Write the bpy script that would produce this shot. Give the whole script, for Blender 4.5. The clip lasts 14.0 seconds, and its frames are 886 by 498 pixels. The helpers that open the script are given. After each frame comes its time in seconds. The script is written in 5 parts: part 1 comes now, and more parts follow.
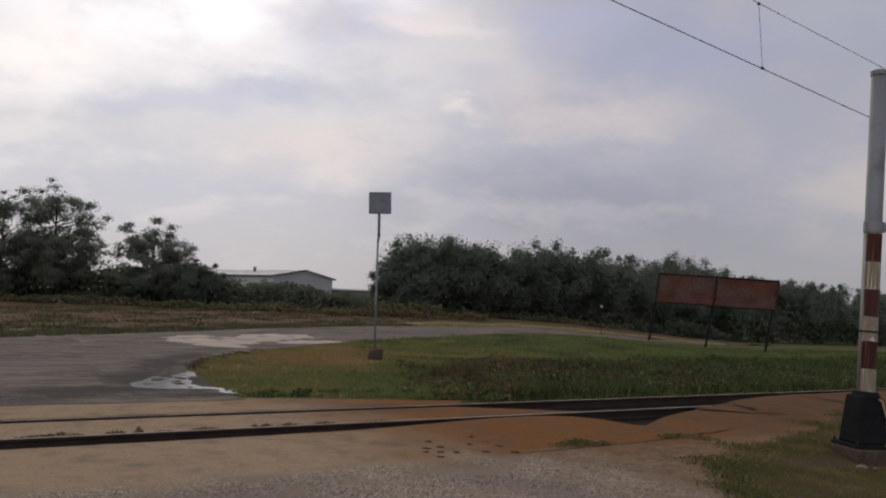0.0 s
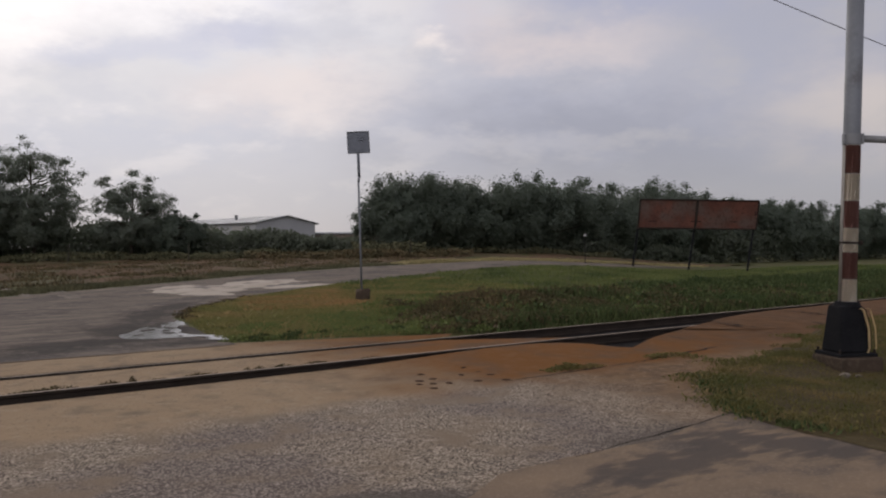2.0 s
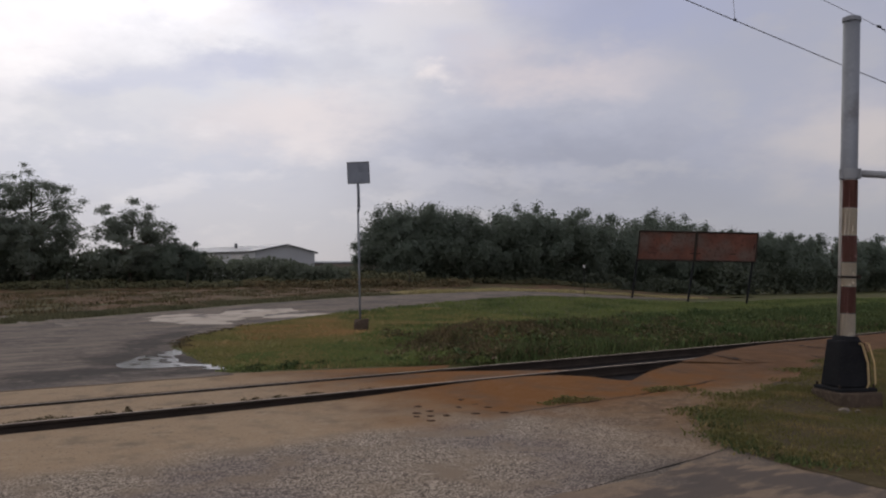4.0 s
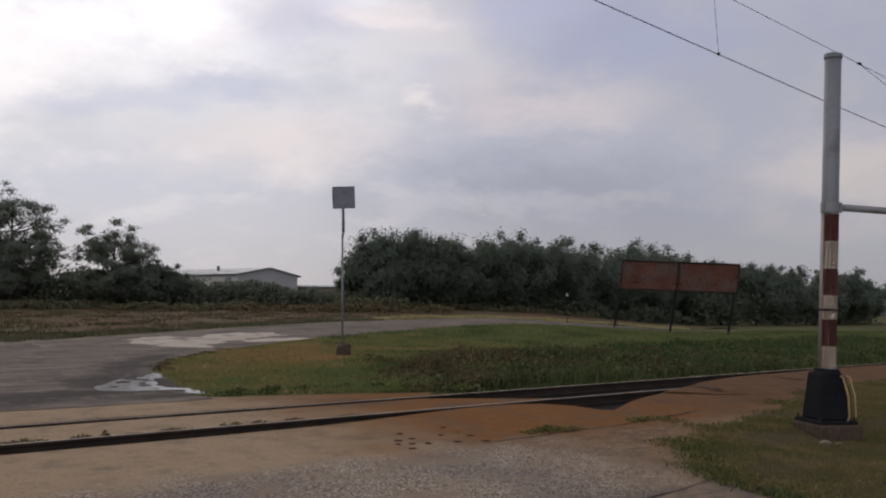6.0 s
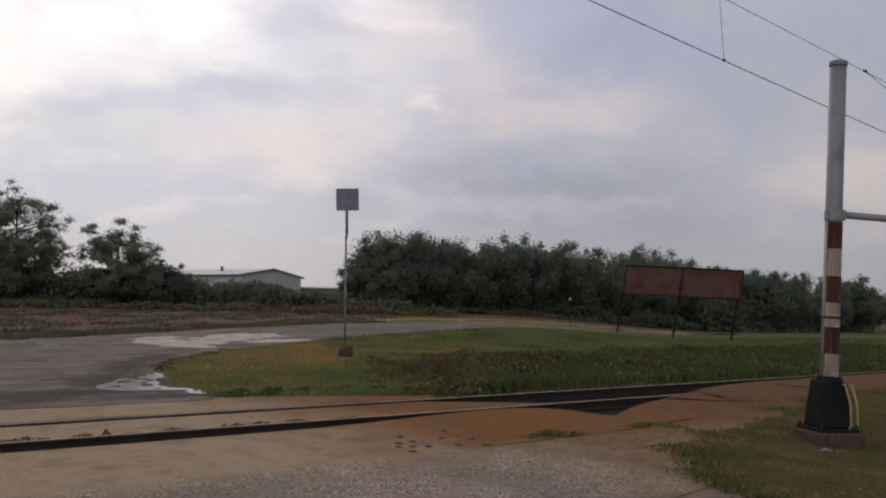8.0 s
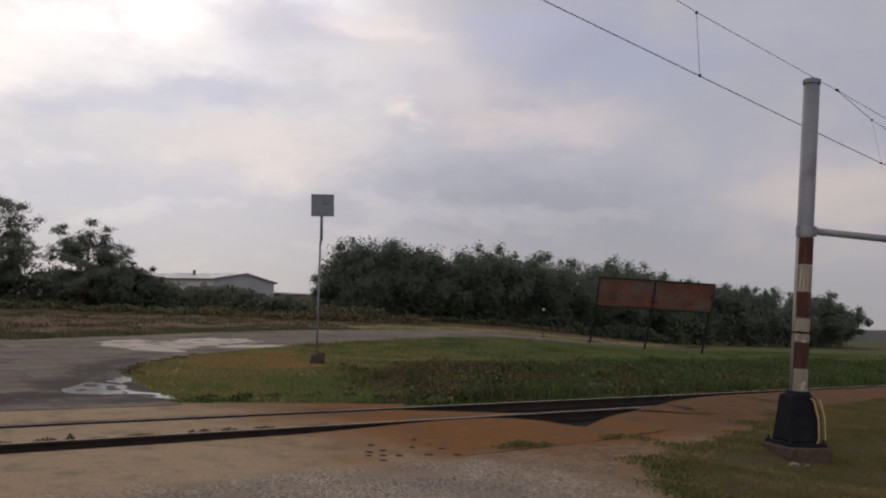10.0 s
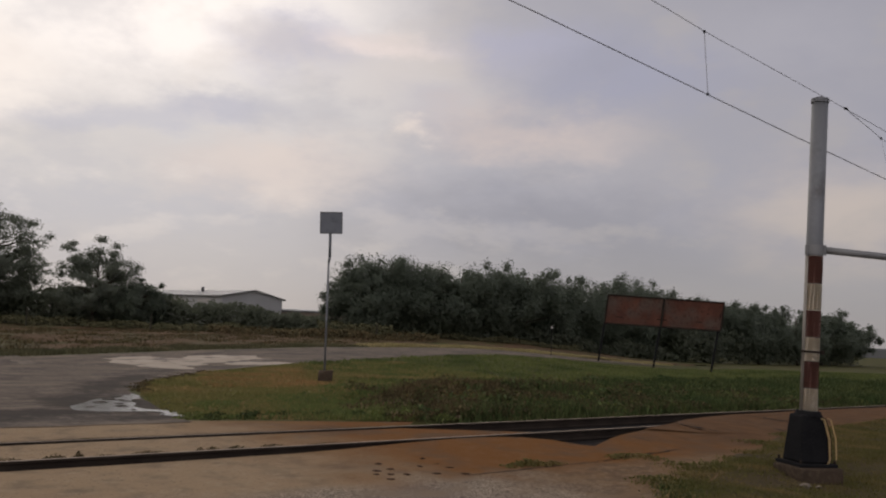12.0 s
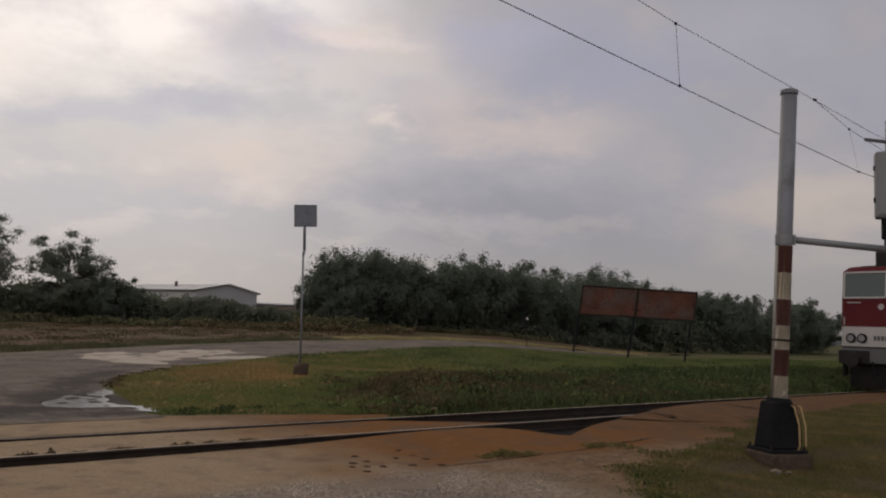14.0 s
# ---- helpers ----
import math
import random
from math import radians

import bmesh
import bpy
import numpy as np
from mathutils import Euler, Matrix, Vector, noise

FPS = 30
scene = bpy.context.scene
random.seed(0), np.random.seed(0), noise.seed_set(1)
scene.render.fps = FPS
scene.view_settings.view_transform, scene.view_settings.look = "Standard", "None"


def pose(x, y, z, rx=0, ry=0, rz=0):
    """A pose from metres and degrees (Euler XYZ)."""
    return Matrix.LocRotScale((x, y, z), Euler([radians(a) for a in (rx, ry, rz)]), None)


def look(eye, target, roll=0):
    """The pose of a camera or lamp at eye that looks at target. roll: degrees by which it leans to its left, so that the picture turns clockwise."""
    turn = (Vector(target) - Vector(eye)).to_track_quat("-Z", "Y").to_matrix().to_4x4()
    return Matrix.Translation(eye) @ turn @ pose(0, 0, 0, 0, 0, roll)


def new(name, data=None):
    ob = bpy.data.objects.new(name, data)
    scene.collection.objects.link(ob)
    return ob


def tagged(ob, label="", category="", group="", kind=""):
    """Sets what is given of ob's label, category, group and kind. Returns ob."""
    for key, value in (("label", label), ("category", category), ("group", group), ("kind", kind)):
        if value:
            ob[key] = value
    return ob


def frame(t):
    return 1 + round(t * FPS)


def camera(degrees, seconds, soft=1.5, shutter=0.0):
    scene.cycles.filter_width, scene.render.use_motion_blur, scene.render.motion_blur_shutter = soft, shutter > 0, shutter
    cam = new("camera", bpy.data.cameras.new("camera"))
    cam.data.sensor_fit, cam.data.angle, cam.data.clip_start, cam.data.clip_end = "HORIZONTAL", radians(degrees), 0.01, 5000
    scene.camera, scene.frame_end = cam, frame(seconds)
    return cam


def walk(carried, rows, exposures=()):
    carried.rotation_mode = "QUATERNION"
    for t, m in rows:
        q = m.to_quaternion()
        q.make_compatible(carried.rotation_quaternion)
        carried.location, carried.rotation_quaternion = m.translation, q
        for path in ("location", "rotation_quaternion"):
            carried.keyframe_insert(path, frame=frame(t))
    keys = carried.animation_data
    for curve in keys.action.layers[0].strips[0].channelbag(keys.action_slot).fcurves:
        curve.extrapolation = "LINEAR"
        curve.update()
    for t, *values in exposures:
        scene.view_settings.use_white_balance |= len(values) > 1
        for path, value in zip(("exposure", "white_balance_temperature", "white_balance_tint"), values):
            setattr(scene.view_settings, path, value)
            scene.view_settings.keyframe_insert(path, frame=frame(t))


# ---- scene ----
cam = camera(56.0, 14.0, soft=2.1)
PATH = (
    (0, 0.004, -0.014, 1.68, 94.046, -2.308, 2.267),
    (0.5, -0.002, -0.012, 1.661, 93.429, -2.152, 2.741),
    (1, 0.001, -0.011, 1.634, 90.755, 0.931, 2.551),
    (1.5, -0.006, 0.012, 1.632, 89.536, 0.662, 1.339),
    (2, -0.008, 0.005, 1.627, 89.79, 0.816, 1.178),
    (2.5, 0.013, 0.004, 1.64, 90.863, 0.486, 1.356),
    (3, 0.015, -0.007, 1.644, 91.37, 0.631, 1.426),
    (5.5, -0.008, -0.001, 1.657, 93.025, -0.384, 0.269),
    (6, -0.007, -0.003, 1.656, 93.635, -0.499, -0.026),
    (6.5, -0, -0, 1.66, 93.841, -0.599, -0.04),
    (7, 0.001, -0.012, 1.665, 93.9, -0.641, 0.29),
    (9.5, 0.007, 0.015, 1.653, 93.718, -2.209, -0.839),
    (10, 0.006, 0.033, 1.661, 94.455, -2.184, -1.633),
    (10.5, 0.002, 0.018, 1.66, 94.994, -2.213, -2.637),
    (11, 0.003, 0.016, 1.673, 95.76, -2.784, -2.792),
    (11.5, -0.006, 0.006, 1.669, 95.641, -2.845, -2.993),
    (12, 0.003, 0.014, 1.673, 95.614, -2.344, -1.083),
    (12.5, 0.006, 0.022, 1.676, 95.708, -2.168, -1.974),
    (13, 0.008, 0.002, 1.676, 96.136, -1.97, -1.252),
    (13.5, 0.012, 0.002, 1.674, 96.694, -2.686, -3.429),
    (14, 0.013, 0.001, 1.67, 95.144, -1.78, -2.733),
)
walk(cam, [(t, pose(*r)) for t, *r in PATH], exposures=[(0.0, -0.06, 6550, 10), (0.5, 0.0, 6700, 10), (1.0, 0.06, 6900, 10), (1.5, 0.06, 6750, 10), (3.0, 0.03, 6350, 10), (6.5, 0.0, 6450, 10), (9.5, 0.0, 6650, 10), (11.0, -0.11, 6800, 10), (12.0, -0.17, 7000, 10), (14.0, -0.24, 7050, 10)])

# ---- sky and sun ----
SUN_AZ, SUN_EL = -19.0, 32.0   # degrees from straight ahead to the right, and up


def build_sky():
    world = bpy.data.worlds.new("cloudy_sky")
    scene.world = world
    world.use_nodes = True
    nt = world.node_tree
    nt.nodes.clear()
    N, L = nt.nodes.new, nt.links.new

    def math_(op, a, b=None, clamp=False):
        n = N("ShaderNodeMath")
        n.operation, n.use_clamp = op, clamp
        for i, v in enumerate((a, b)):
            if v is None:
                continue
            if isinstance(v, (int, float)):
                n.inputs[i].default_value = v
            else:
                L(v, n.inputs[i])
        return n.outputs[0]

    def mix(f, a, b):
        n = N("ShaderNodeMix")
        n.data_type = "RGBA"
        for s, v in ((n.inputs[0], f), (n.inputs[6], a), (n.inputs[7], b)):
            if isinstance(v, (int, float)):
                s.default_value = v
            elif isinstance(v, tuple):
                s.default_value = (*v, 1)
            else:
                L(v, s)
        return n.outputs[2]

    co = N("ShaderNodeTexCoord").outputs["Generated"]
    sep = N("ShaderNodeSeparateXYZ")
    L(co, sep.inputs[0])
    x, y, z = sep.outputs
    # a flat cloud layer seen in perspective: divide by height above the horizon
    up = math_("ADD", math_("MAXIMUM", z, 0.0), 0.34)
    comb = N("ShaderNodeCombineXYZ")
    L(math_("DIVIDE", x, up), comb.inputs[0])
    L(math_("DIVIDE", y, up), comb.inputs[1])

    def cloud(scale, detail, rough, seed):
        n = N("ShaderNodeTexNoise")
        n.inputs["Scale"].default_value, n.inputs["Detail"].default_value = scale, detail
        n.inputs["Roughness"].default_value = rough
        m = N("ShaderNodeVectorMath")
        m.operation = "ADD"
        m.inputs[1].default_value = (seed, seed * 0.7, seed * 1.3)
        L(comb.outputs[0], m.inputs[0])
        L(m.outputs[0], n.inputs["Vector"])
        return n.outputs["Fac"]

    def ramp(f, lo, hi):
        n = N("ShaderNodeMapRange")
        n.interpolation_type = "SMOOTHSTEP"
        n.inputs[1].default_value, n.inputs[2].default_value = lo, hi
        L(f, n.inputs[0])
        return n.outputs[0]

    big, small, wisp = cloud(0.8, 4, 0.5, 3.1), cloud(2.3, 6, 0.52, 11.0), cloud(5.0, 7, 0.58, 5.0)
    # cloud masses ahead, by their slope to the side and upwards, with torn edges
    ahead = math_("MAXIMUM", y, 0.05)
    tear_u = math_("ADD", math_("MULTIPLY", math_("SUBTRACT", small, 0.5), 0.13), math_("MULTIPLY", math_("SUBTRACT", wisp, 0.5), 0.13))
    tear_v = math_("ADD", math_("MULTIPLY", math_("SUBTRACT", cloud(2.6, 6, 0.55, 17.0), 0.5), 0.08), math_("MULTIPLY", math_("SUBTRACT", cloud(6.0, 6, 0.6, 27.0), 0.5), 0.09))
    u, v = math_("ADD", math_("DIVIDE", x, ahead), tear_u), math_("ADD", math_("DIVIDE", z, ahead), tear_v)

    def mass(u0, v0, ru, rv):
        du, dv = math_("DIVIDE", math_("SUBTRACT", u, u0), ru), math_("DIVIDE", math_("SUBTRACT", v, v0), rv)
        d = math_("SQRT", math_("ADD", math_("MULTIPLY", du, du), math_("MULTIPLY", dv, dv)))
        return math_("SUBTRACT", 1.0, ramp(d, 0.15, 1.45))

    side = ramp(math_("ADD", x, math_("MULTIPLY", math_("SUBTRACT", big, 0.5), 0.35)), -0.52, 0.36)
    col = mix(side, (0.615, 0.605, 0.655), (0.385, 0.388, 0.465))
    col = mix(math_("MULTIPLY", ramp(small, 0.42, 0.64), 0.35), col, mix(side, (0.70, 0.67, 0.69), (0.435, 0.42, 0.46)))
    col = mix(math_("MULTIPLY", ramp(wisp, 0.48, 0.70), 0.30), col, mix(side, (0.54, 0.545, 0.63), (0.36, 0.365, 0.45)))
    def laid(under, u0, v0, ru, rv, amount, tint):
        return mix(math_("MULTIPLY", mass(u0, v0, ru, rv), amount), under, tint)

    col = laid(col, -0.45, 0.52, 0.40, 0.17, 1.00, (1.26, 1.21, 1.19))
    col = laid(col, -0.32, 0.36, 0.30, 0.09, 0.90, (1.12, 1.07, 1.08))
    col = laid(col, -0.58, 0.30, 0.15, 0.07, 0.85, (1.06, 0.99, 0.97))
    col = laid(col, -0.22, 0.26, 0.26, 0.06, 0.65, (0.80, 0.78, 0.80))
    col = laid(col, -0.47, 0.20, 0.18, 0.04, 0.55, (0.76, 0.73, 0.73))
    col = laid(col, -0.02, 0.315, 0.14, 0.06, 0.70, (0.70, 0.66, 0.68))
    col = laid(col, -0.19, 0.340, 0.095, 0.045, 0.85, (0.48, 0.49, 0.64))
    col = laid(col, -0.29, 0.262, 0.10, 0.026, 0.80, (0.52, 0.53, 0.65))
    col = laid(col, -0.43, 0.245, 0.11, 0.022, 0.60, (0.56, 0.57, 0.68))
    col = laid(col, -0.38, 0.135, 0.20, 0.03, 0.45, (0.54, 0.555, 0.65))
    col = laid(col, -0.07, 0.350, 0.09, 0.018, 0.85, (0.90, 0.80, 0.81))
    col = laid(col, -0.19, 0.190, 0.13, 0.045, 0.75, (0.80, 0.71, 0.69))
    col = laid(col, 0.00, 0.265, 0.06, 0.030, 0.55, (0.54, 0.54, 0.64))
    col = laid(col, 0.11, 0.245, 0.14, 0.040, 0.90, (0.64, 0.565, 0.57))
    col = laid(col, 0.22, 0.320, 0.15, 0.055, 0.80, (0.37, 0.385, 0.52))
    col = laid(col, 0.09, 0.355, 0.09, 0.03, 0.65, (0.44, 0.45, 0.61))
    col = laid(col, 0.40, 0.370, 0.13, 0.05, 0.45, (0.45, 0.45, 0.53))
    col = laid(col, 0.14, 0.115, 0.26, 0.07, 0.85, (0.30, 0.305, 0.375))
    col = laid(col, 0.50, 0.155, 0.13, 0.07, 0.80, (0.60, 0.53, 0.50))
    col = laid(col, -0.035, 0.240, 0.024, 0.016, 0.85, (0.88, 0.79, 0.76))
    # puffs and hollows over all of it
    puff, hollow = cloud(4.2, 7, 0.55, 41.0), cloud(3.3, 7, 0.55, 53.0)
    col = mix(math_("MULTIPLY", ramp(puff, 0.50, 0.66), 0.42), col, mix(side, (0.90, 0.84, 0.84), (0.455, 0.432, 0.445)))
    col = mix(math_("MULTIPLY", ramp(hollow, 0.50, 0.66), 0.38), col, mix(side, (0.53, 0.535, 0.62), (0.34, 0.347, 0.44)))
    haze = math_("SUBTRACT", 1.0, ramp(z, 0.0, 0.17))
    col = mix(math_("MULTIPLY", haze, 0.75), col, mix(side, (0.49, 0.468, 0.495), (0.322, 0.313, 0.326)))
    # the unseen half of the sky behind the viewer is brightened to fill facing sides
    gain = math_("ADD", 1.0, math_("MULTIPLY", ramp(math_("MULTIPLY", y, -1.0), -0.05, 0.65), 0.9))
    scaled = N("ShaderNodeVectorMath")
    scaled.operation = "SCALE"
    L(col, scaled.inputs[0])
    L(gain, scaled.inputs["Scale"])
    col = scaled.outputs[0]
    sky = N("ShaderNodeTexSky")
    sky.sky_type, sky.sun_disc = "NISHITA", False
    sky.sun_elevation, sky.sun_rotation = radians(SUN_EL), radians(SUN_AZ)
    sky_bg, cloud_bg, add, out = N("ShaderNodeBackground"), N("ShaderNodeBackground"), N("ShaderNodeAddShader"), N("ShaderNodeOutputWorld")
    L(sky.outputs[0], sky_bg.inputs[0])
    sky_bg.inputs[1].default_value = 0.004
    L(col, cloud_bg.inputs[0])
    cloud_bg.inputs[1].default_value = 1.0
    L(sky_bg.outputs[0], add.inputs[0])
    L(cloud_bg.outputs[0], add.inputs[1])
    L(add.outputs[0], out.inputs[0])


build_sky()
sun = new("sun", bpy.data.lights.new("sun", "SUN"))
sun.data.energy, sun.data.angle, sun.data.color = 0.35, radians(25), (1.0, 0.95, 0.88)
sun.matrix_world = look((0, 0, 0), (-math.sin(radians(SUN_AZ)) * math.cos(radians(SUN_EL)), -math.cos(radians(SUN_AZ)) * math.cos(radians(SUN_EL)), -math.sin(radians(SUN_EL))))


# ---- materials ----
def surface(name, a, b, scale=1.0, speck=None, speck_scale=60.0, speck_amount=0.3, rough=0.9, bump=0.3, bump_scale=None, metal=0.0, stain=None, stain_scale=0.4, stain_at=(0.5, 0.7), random_=0.0, island=0.0, coat=0.0):
    """Two colours mixed by a coarse noise, stained by a second one, broken up by a fine one, with relief."""
    m = bpy.data.materials.new(name)
    m.use_nodes = True
    nt = m.node_tree
    N, L = nt.nodes.new, nt.links.new
    p = nt.nodes["Principled BSDF"]
    co = N("ShaderNodeTexCoord").outputs["Object"]

    def nz(s, detail=4.0):
        n = N("ShaderNodeTexNoise")
        n.inputs["Scale"].default_value, n.inputs["Detail"].default_value = s, detail
        L(co, n.inputs["Vector"])
        return n.outputs["Fac"]

    def rng(f, lo, hi, to=1.0):
        n = N("ShaderNodeMapRange")
        n.inputs[1].default_value, n.inputs[2].default_value, n.inputs[4].default_value = lo, hi, to
        L(f, n.inputs[0])
        return n.outputs[0]

    def mix(f, c, d):
        n = N("ShaderNodeMix")
        n.data_type = "RGBA"
        L(f, n.inputs[0])
        for s, v in ((n.inputs[6], c), (n.inputs[7], d)):
            if isinstance(v, tuple):
                s.default_value = (*v, 1)
            else:
                L(v, s)
        return n.outputs[2]

    col = mix(rng(nz(scale), 0.3, 0.7), a, b)
    if stain:
        col = mix(rng(nz(stain_scale, 6.0), *stain_at), col, stain)
    fine = nz(speck_scale, 3.0)
    if speck:
        col = mix(rng(fine, 0.5, 0.72, speck_amount), col, speck)
    if random_ or island:
        v = N("ShaderNodeObjectInfo").outputs["Random"] if random_ else N("ShaderNodeNewGeometry").outputs["Random Per Island"]
        h = N("ShaderNodeHueSaturation")
        w = N("ShaderNodeMapRange")
        k = random_ or island
        w.inputs[3].default_value, w.inputs[4].default_value = 1 - k, 1 + k
        L(v, w.inputs[0])
        L(w.outputs[0], h.inputs["Value"])
        L(col, h.inputs["Color"])
        col = h.outputs[0]
    L(col, p.inputs["Base Color"])
    p.inputs["Metallic"].default_value = metal
    p.inputs["Coat Weight"].default_value = coat
    r = N("ShaderNodeMapRange")
    r.inputs[3].default_value, r.inputs[4].default_value = max(0.0, rough - 0.12), min(1.0, rough + 0.1)
    L(nz(scale * 2.3), r.inputs[0])
    L(r.outputs[0], p.inputs["Roughness"])
    if rough > 0.7:
        p.inputs["Specular IOR Level"].default_value = 0.08
    if bump:
        bn = N("ShaderNodeBump")
        bn.inputs["Strength"].default_value = bump
        bn.inputs["Distance"].default_value = 0.02
        L(nz(bump_scale or speck_scale, 5.0), bn.inputs["Height"])
        L(bn.outputs[0], p.inputs["Normal"])
    return m


M_GROUND = surface("meadow_soil", (0.055, 0.062, 0.02), (0.085, 0.07, 0.03), 0.25, (0.05, 0.06, 0.02), 9.0, 0.6, bump=0.8, bump_scale=6)
M_FIELD = surface("dry_field", (0.125, 0.072, 0.04), (0.078, 0.05, 0.028), 0.35, (0.06, 0.045, 0.026), 1.6, 0.8, bump=1.0, bump_scale=3, stain=(0.078, 0.07, 0.034), stain_scale=0.22, stain_at=(0.5, 0.62))
M_PATCH = surface("pale_concrete_patch", (0.43, 0.365, 0.295), (0.34, 0.285, 0.225), 0.6, (0.2, 0.18, 0.16), 20, 0.4, stain=(0.10, 0.085, 0.075), stain_scale=0.9, stain_at=(0.54, 0.62))
M_CHIP = surface("crumbled_concrete", (0.21, 0.172, 0.138), (0.16, 0.132, 0.108), 2.0, (0.1, 0.085, 0.07), 12, 0.6, stain=(0.11, 0.09, 0.075), stain_scale=2.0, stain_at=(0.5, 0.65), bump=0.6)
M_CONCRETE = surface("silty_concrete", (0.28, 0.205, 0.14), (0.22, 0.158, 0.105), 0.8, (0.2, 0.16, 0.12), 25, 0.4, stain=(0.2, 0.155, 0.115), stain_scale=1.3, stain_at=(0.5, 0.75))
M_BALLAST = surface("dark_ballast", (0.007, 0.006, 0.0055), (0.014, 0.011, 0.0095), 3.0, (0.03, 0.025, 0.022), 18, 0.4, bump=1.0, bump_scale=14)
M_RUST = surface("rusty_steel", (0.036, 0.028, 0.022), (0.022, 0.017, 0.014), 3.0, (0.045, 0.03, 0.022), 50, 0.4, rough=0.85, bump=0.2)
M_RAILTOP = surface("rail_head_steel", (0.40, 0.325, 0.26), (0.28, 0.22, 0.17), 2.0, (0.12, 0.09, 0.07), 30, 0.4, rough=0.85, bump=0.05)
M_GALV = surface("galvanised_steel", (0.165, 0.17, 0.178), (0.125, 0.129, 0.137), 1.6, (0.19, 0.19, 0.2), 26, 0.5, rough=0.6, metal=0.3, bump=0.12, stain=(0.10, 0.098, 0.098), stain_scale=2.2, stain_at=(0.54, 0.68))
M_SIGNBACK = surface("weathered_sign_back", (0.145, 0.155, 0.175), (0.11, 0.118, 0.134), 2.2, (0.14, 0.14, 0.15), 18, 0.35, rough=0.6, bump=0.08, stain=(0.09, 0.097, 0.112), stain_scale=6.0, stain_at=(0.5, 0.75))
M_GREYPAINT = surface("grey_paint", (0.19, 0.19, 0.19), (0.155, 0.155, 0.156), 1.5, (0.15, 0.15, 0.15), 30, 0.3, rough=0.55, bump=0.05)
M_WHITE = surface("weathered_white_paint", (0.90, 0.81, 0.67), (0.86, 0.76, 0.61), 2.5, (0.45, 0.37, 0.28), 35, 0.2, rough=0.6, bump=0.1)
M_CREAM = surface("dirty_cream_paint", (0.22, 0.20, 0.175), (0.18, 0.162, 0.14), 2.0, (0.24, 0.2, 0.16), 30, 0.35, rough=0.7, bump=0.08)
M_RED = surface("weathered_red_paint", (0.31, 0.145, 0.12), (0.255, 0.122, 0.104), 2.5, (0.16, 0.07, 0.05), 35, 0.35, rough=0.6, bump=0.1)
M_BLACK = surface("black_tar_paint", (0.008, 0.008, 0.009), (0.013, 0.013, 0.014), 3.0, (0.03, 0.028, 0.026), 40, 0.3, rough=0.92, bump=0.15)
M_YELLOW = surface("faded_yellow_paint", (0.62, 0.45, 0.22), (0.48, 0.34, 0.17), 3.0, (0.15, 0.1, 0.06), 25, 0.4, rough=0.6, bump=0.1)
M_MUD = surface("damp_red_mud", (0.05, 0.024, 0.013), (0.036, 0.019, 0.011), 6.0, (0.1, 0.06, 0.035), 40, 0.4, bump=0.6)
M_FOOT = surface("earthy_concrete", (0.068, 0.048, 0.034), (0.042, 0.032, 0.022), 3.5, (0.12, 0.09, 0.065), 14, 0.5, bump=0.8)
M_PAD = surface("mossy_concrete", (0.058, 0.049, 0.038), (0.038, 0.036, 0.024), 2.5, (0.035, 0.035, 0.024), 20, 0.5, bump=0.6)
M_BOARD = surface("rusted_sheet", (0.20, 0.088, 0.062), (0.125, 0.06, 0.046), 0.9, (0.085, 0.04, 0.034), 5, 0.6, rough=0.85, bump=0.2, stain=(0.15, 0.105, 0.085), stain_scale=0.6, stain_at=(0.44, 0.60))
M_VERGE = surface("verge_grass", (0.082, 0.088, 0.022), (0.14, 0.108, 0.038), 0.8, rough=0.8, bump=0, island=0.3, stain=(0.215, 0.145, 0.062), stain_scale=1.3, stain_at=(0.46, 0.62))
M_SOIL = surface("verge_soil", (0.05, 0.036, 0.02), (0.07, 0.052, 0.022), 1.2, (0.11, 0.085, 0.05), 14, 0.5, bump=0.9, bump_scale=12)
M_WET = surface("wet_asphalt", (0.043, 0.036, 0.031), (0.064, 0.053, 0.044), 1.1, (0.1, 0.09, 0.08), 20, 0.3, rough=0.85, bump=0.2)
M_WEED = surface("rank_weeds", (0.044, 0.066, 0.024), (0.075, 0.088, 0.033), 0.9, rough=0.85, bump=0, island=0.35)
M_BARK = surface("bark", (0.05, 0.04, 0.03), (0.075, 0.06, 0.045), 4.0, (0.03, 0.025, 0.02), 20, 0.5, bump=0.8)
# lighter, greyer copy of the leaves: haze over the left trees, put into colour
M_LEAFHAZE = surface("haze_paled_leaves", (0.112, 0.128, 0.10), (0.13, 0.142, 0.108), 0.5, rough=0.6, bump=0, island=0.16)
M_LEAF = surface("leaves", (0.088, 0.108, 0.078), (0.102, 0.12, 0.085), 0.5, rough=0.6, bump=0, island=0.16)
M_HEDGE = surface("hedge_leaves", (0.08, 0.096, 0.062), (0.10, 0.11, 0.074), 0.4, rough=0.6, bump=0, island=0.16)
M_GRASS = surface("grass_blades", (0.125, 0.135, 0.04), (0.235, 0.18, 0.07), 0.55, rough=0.75, bump=0, island=0.4, stain=(0.30, 0.19, 0.085), stain_scale=0.33, stain_at=(0.46, 0.62))
M_GREENGRASS = surface("green_grass_blades", (0.085, 0.125, 0.034), (0.145, 0.15, 0.045), 0.8, rough=0.75, bump=0, island=0.4)
M_TANGRASS = surface("withered_tan_grass", (0.33, 0.20, 0.085), (0.24, 0.16, 0.065), 0.8, rough=0.75, bump=0, island=0.35)
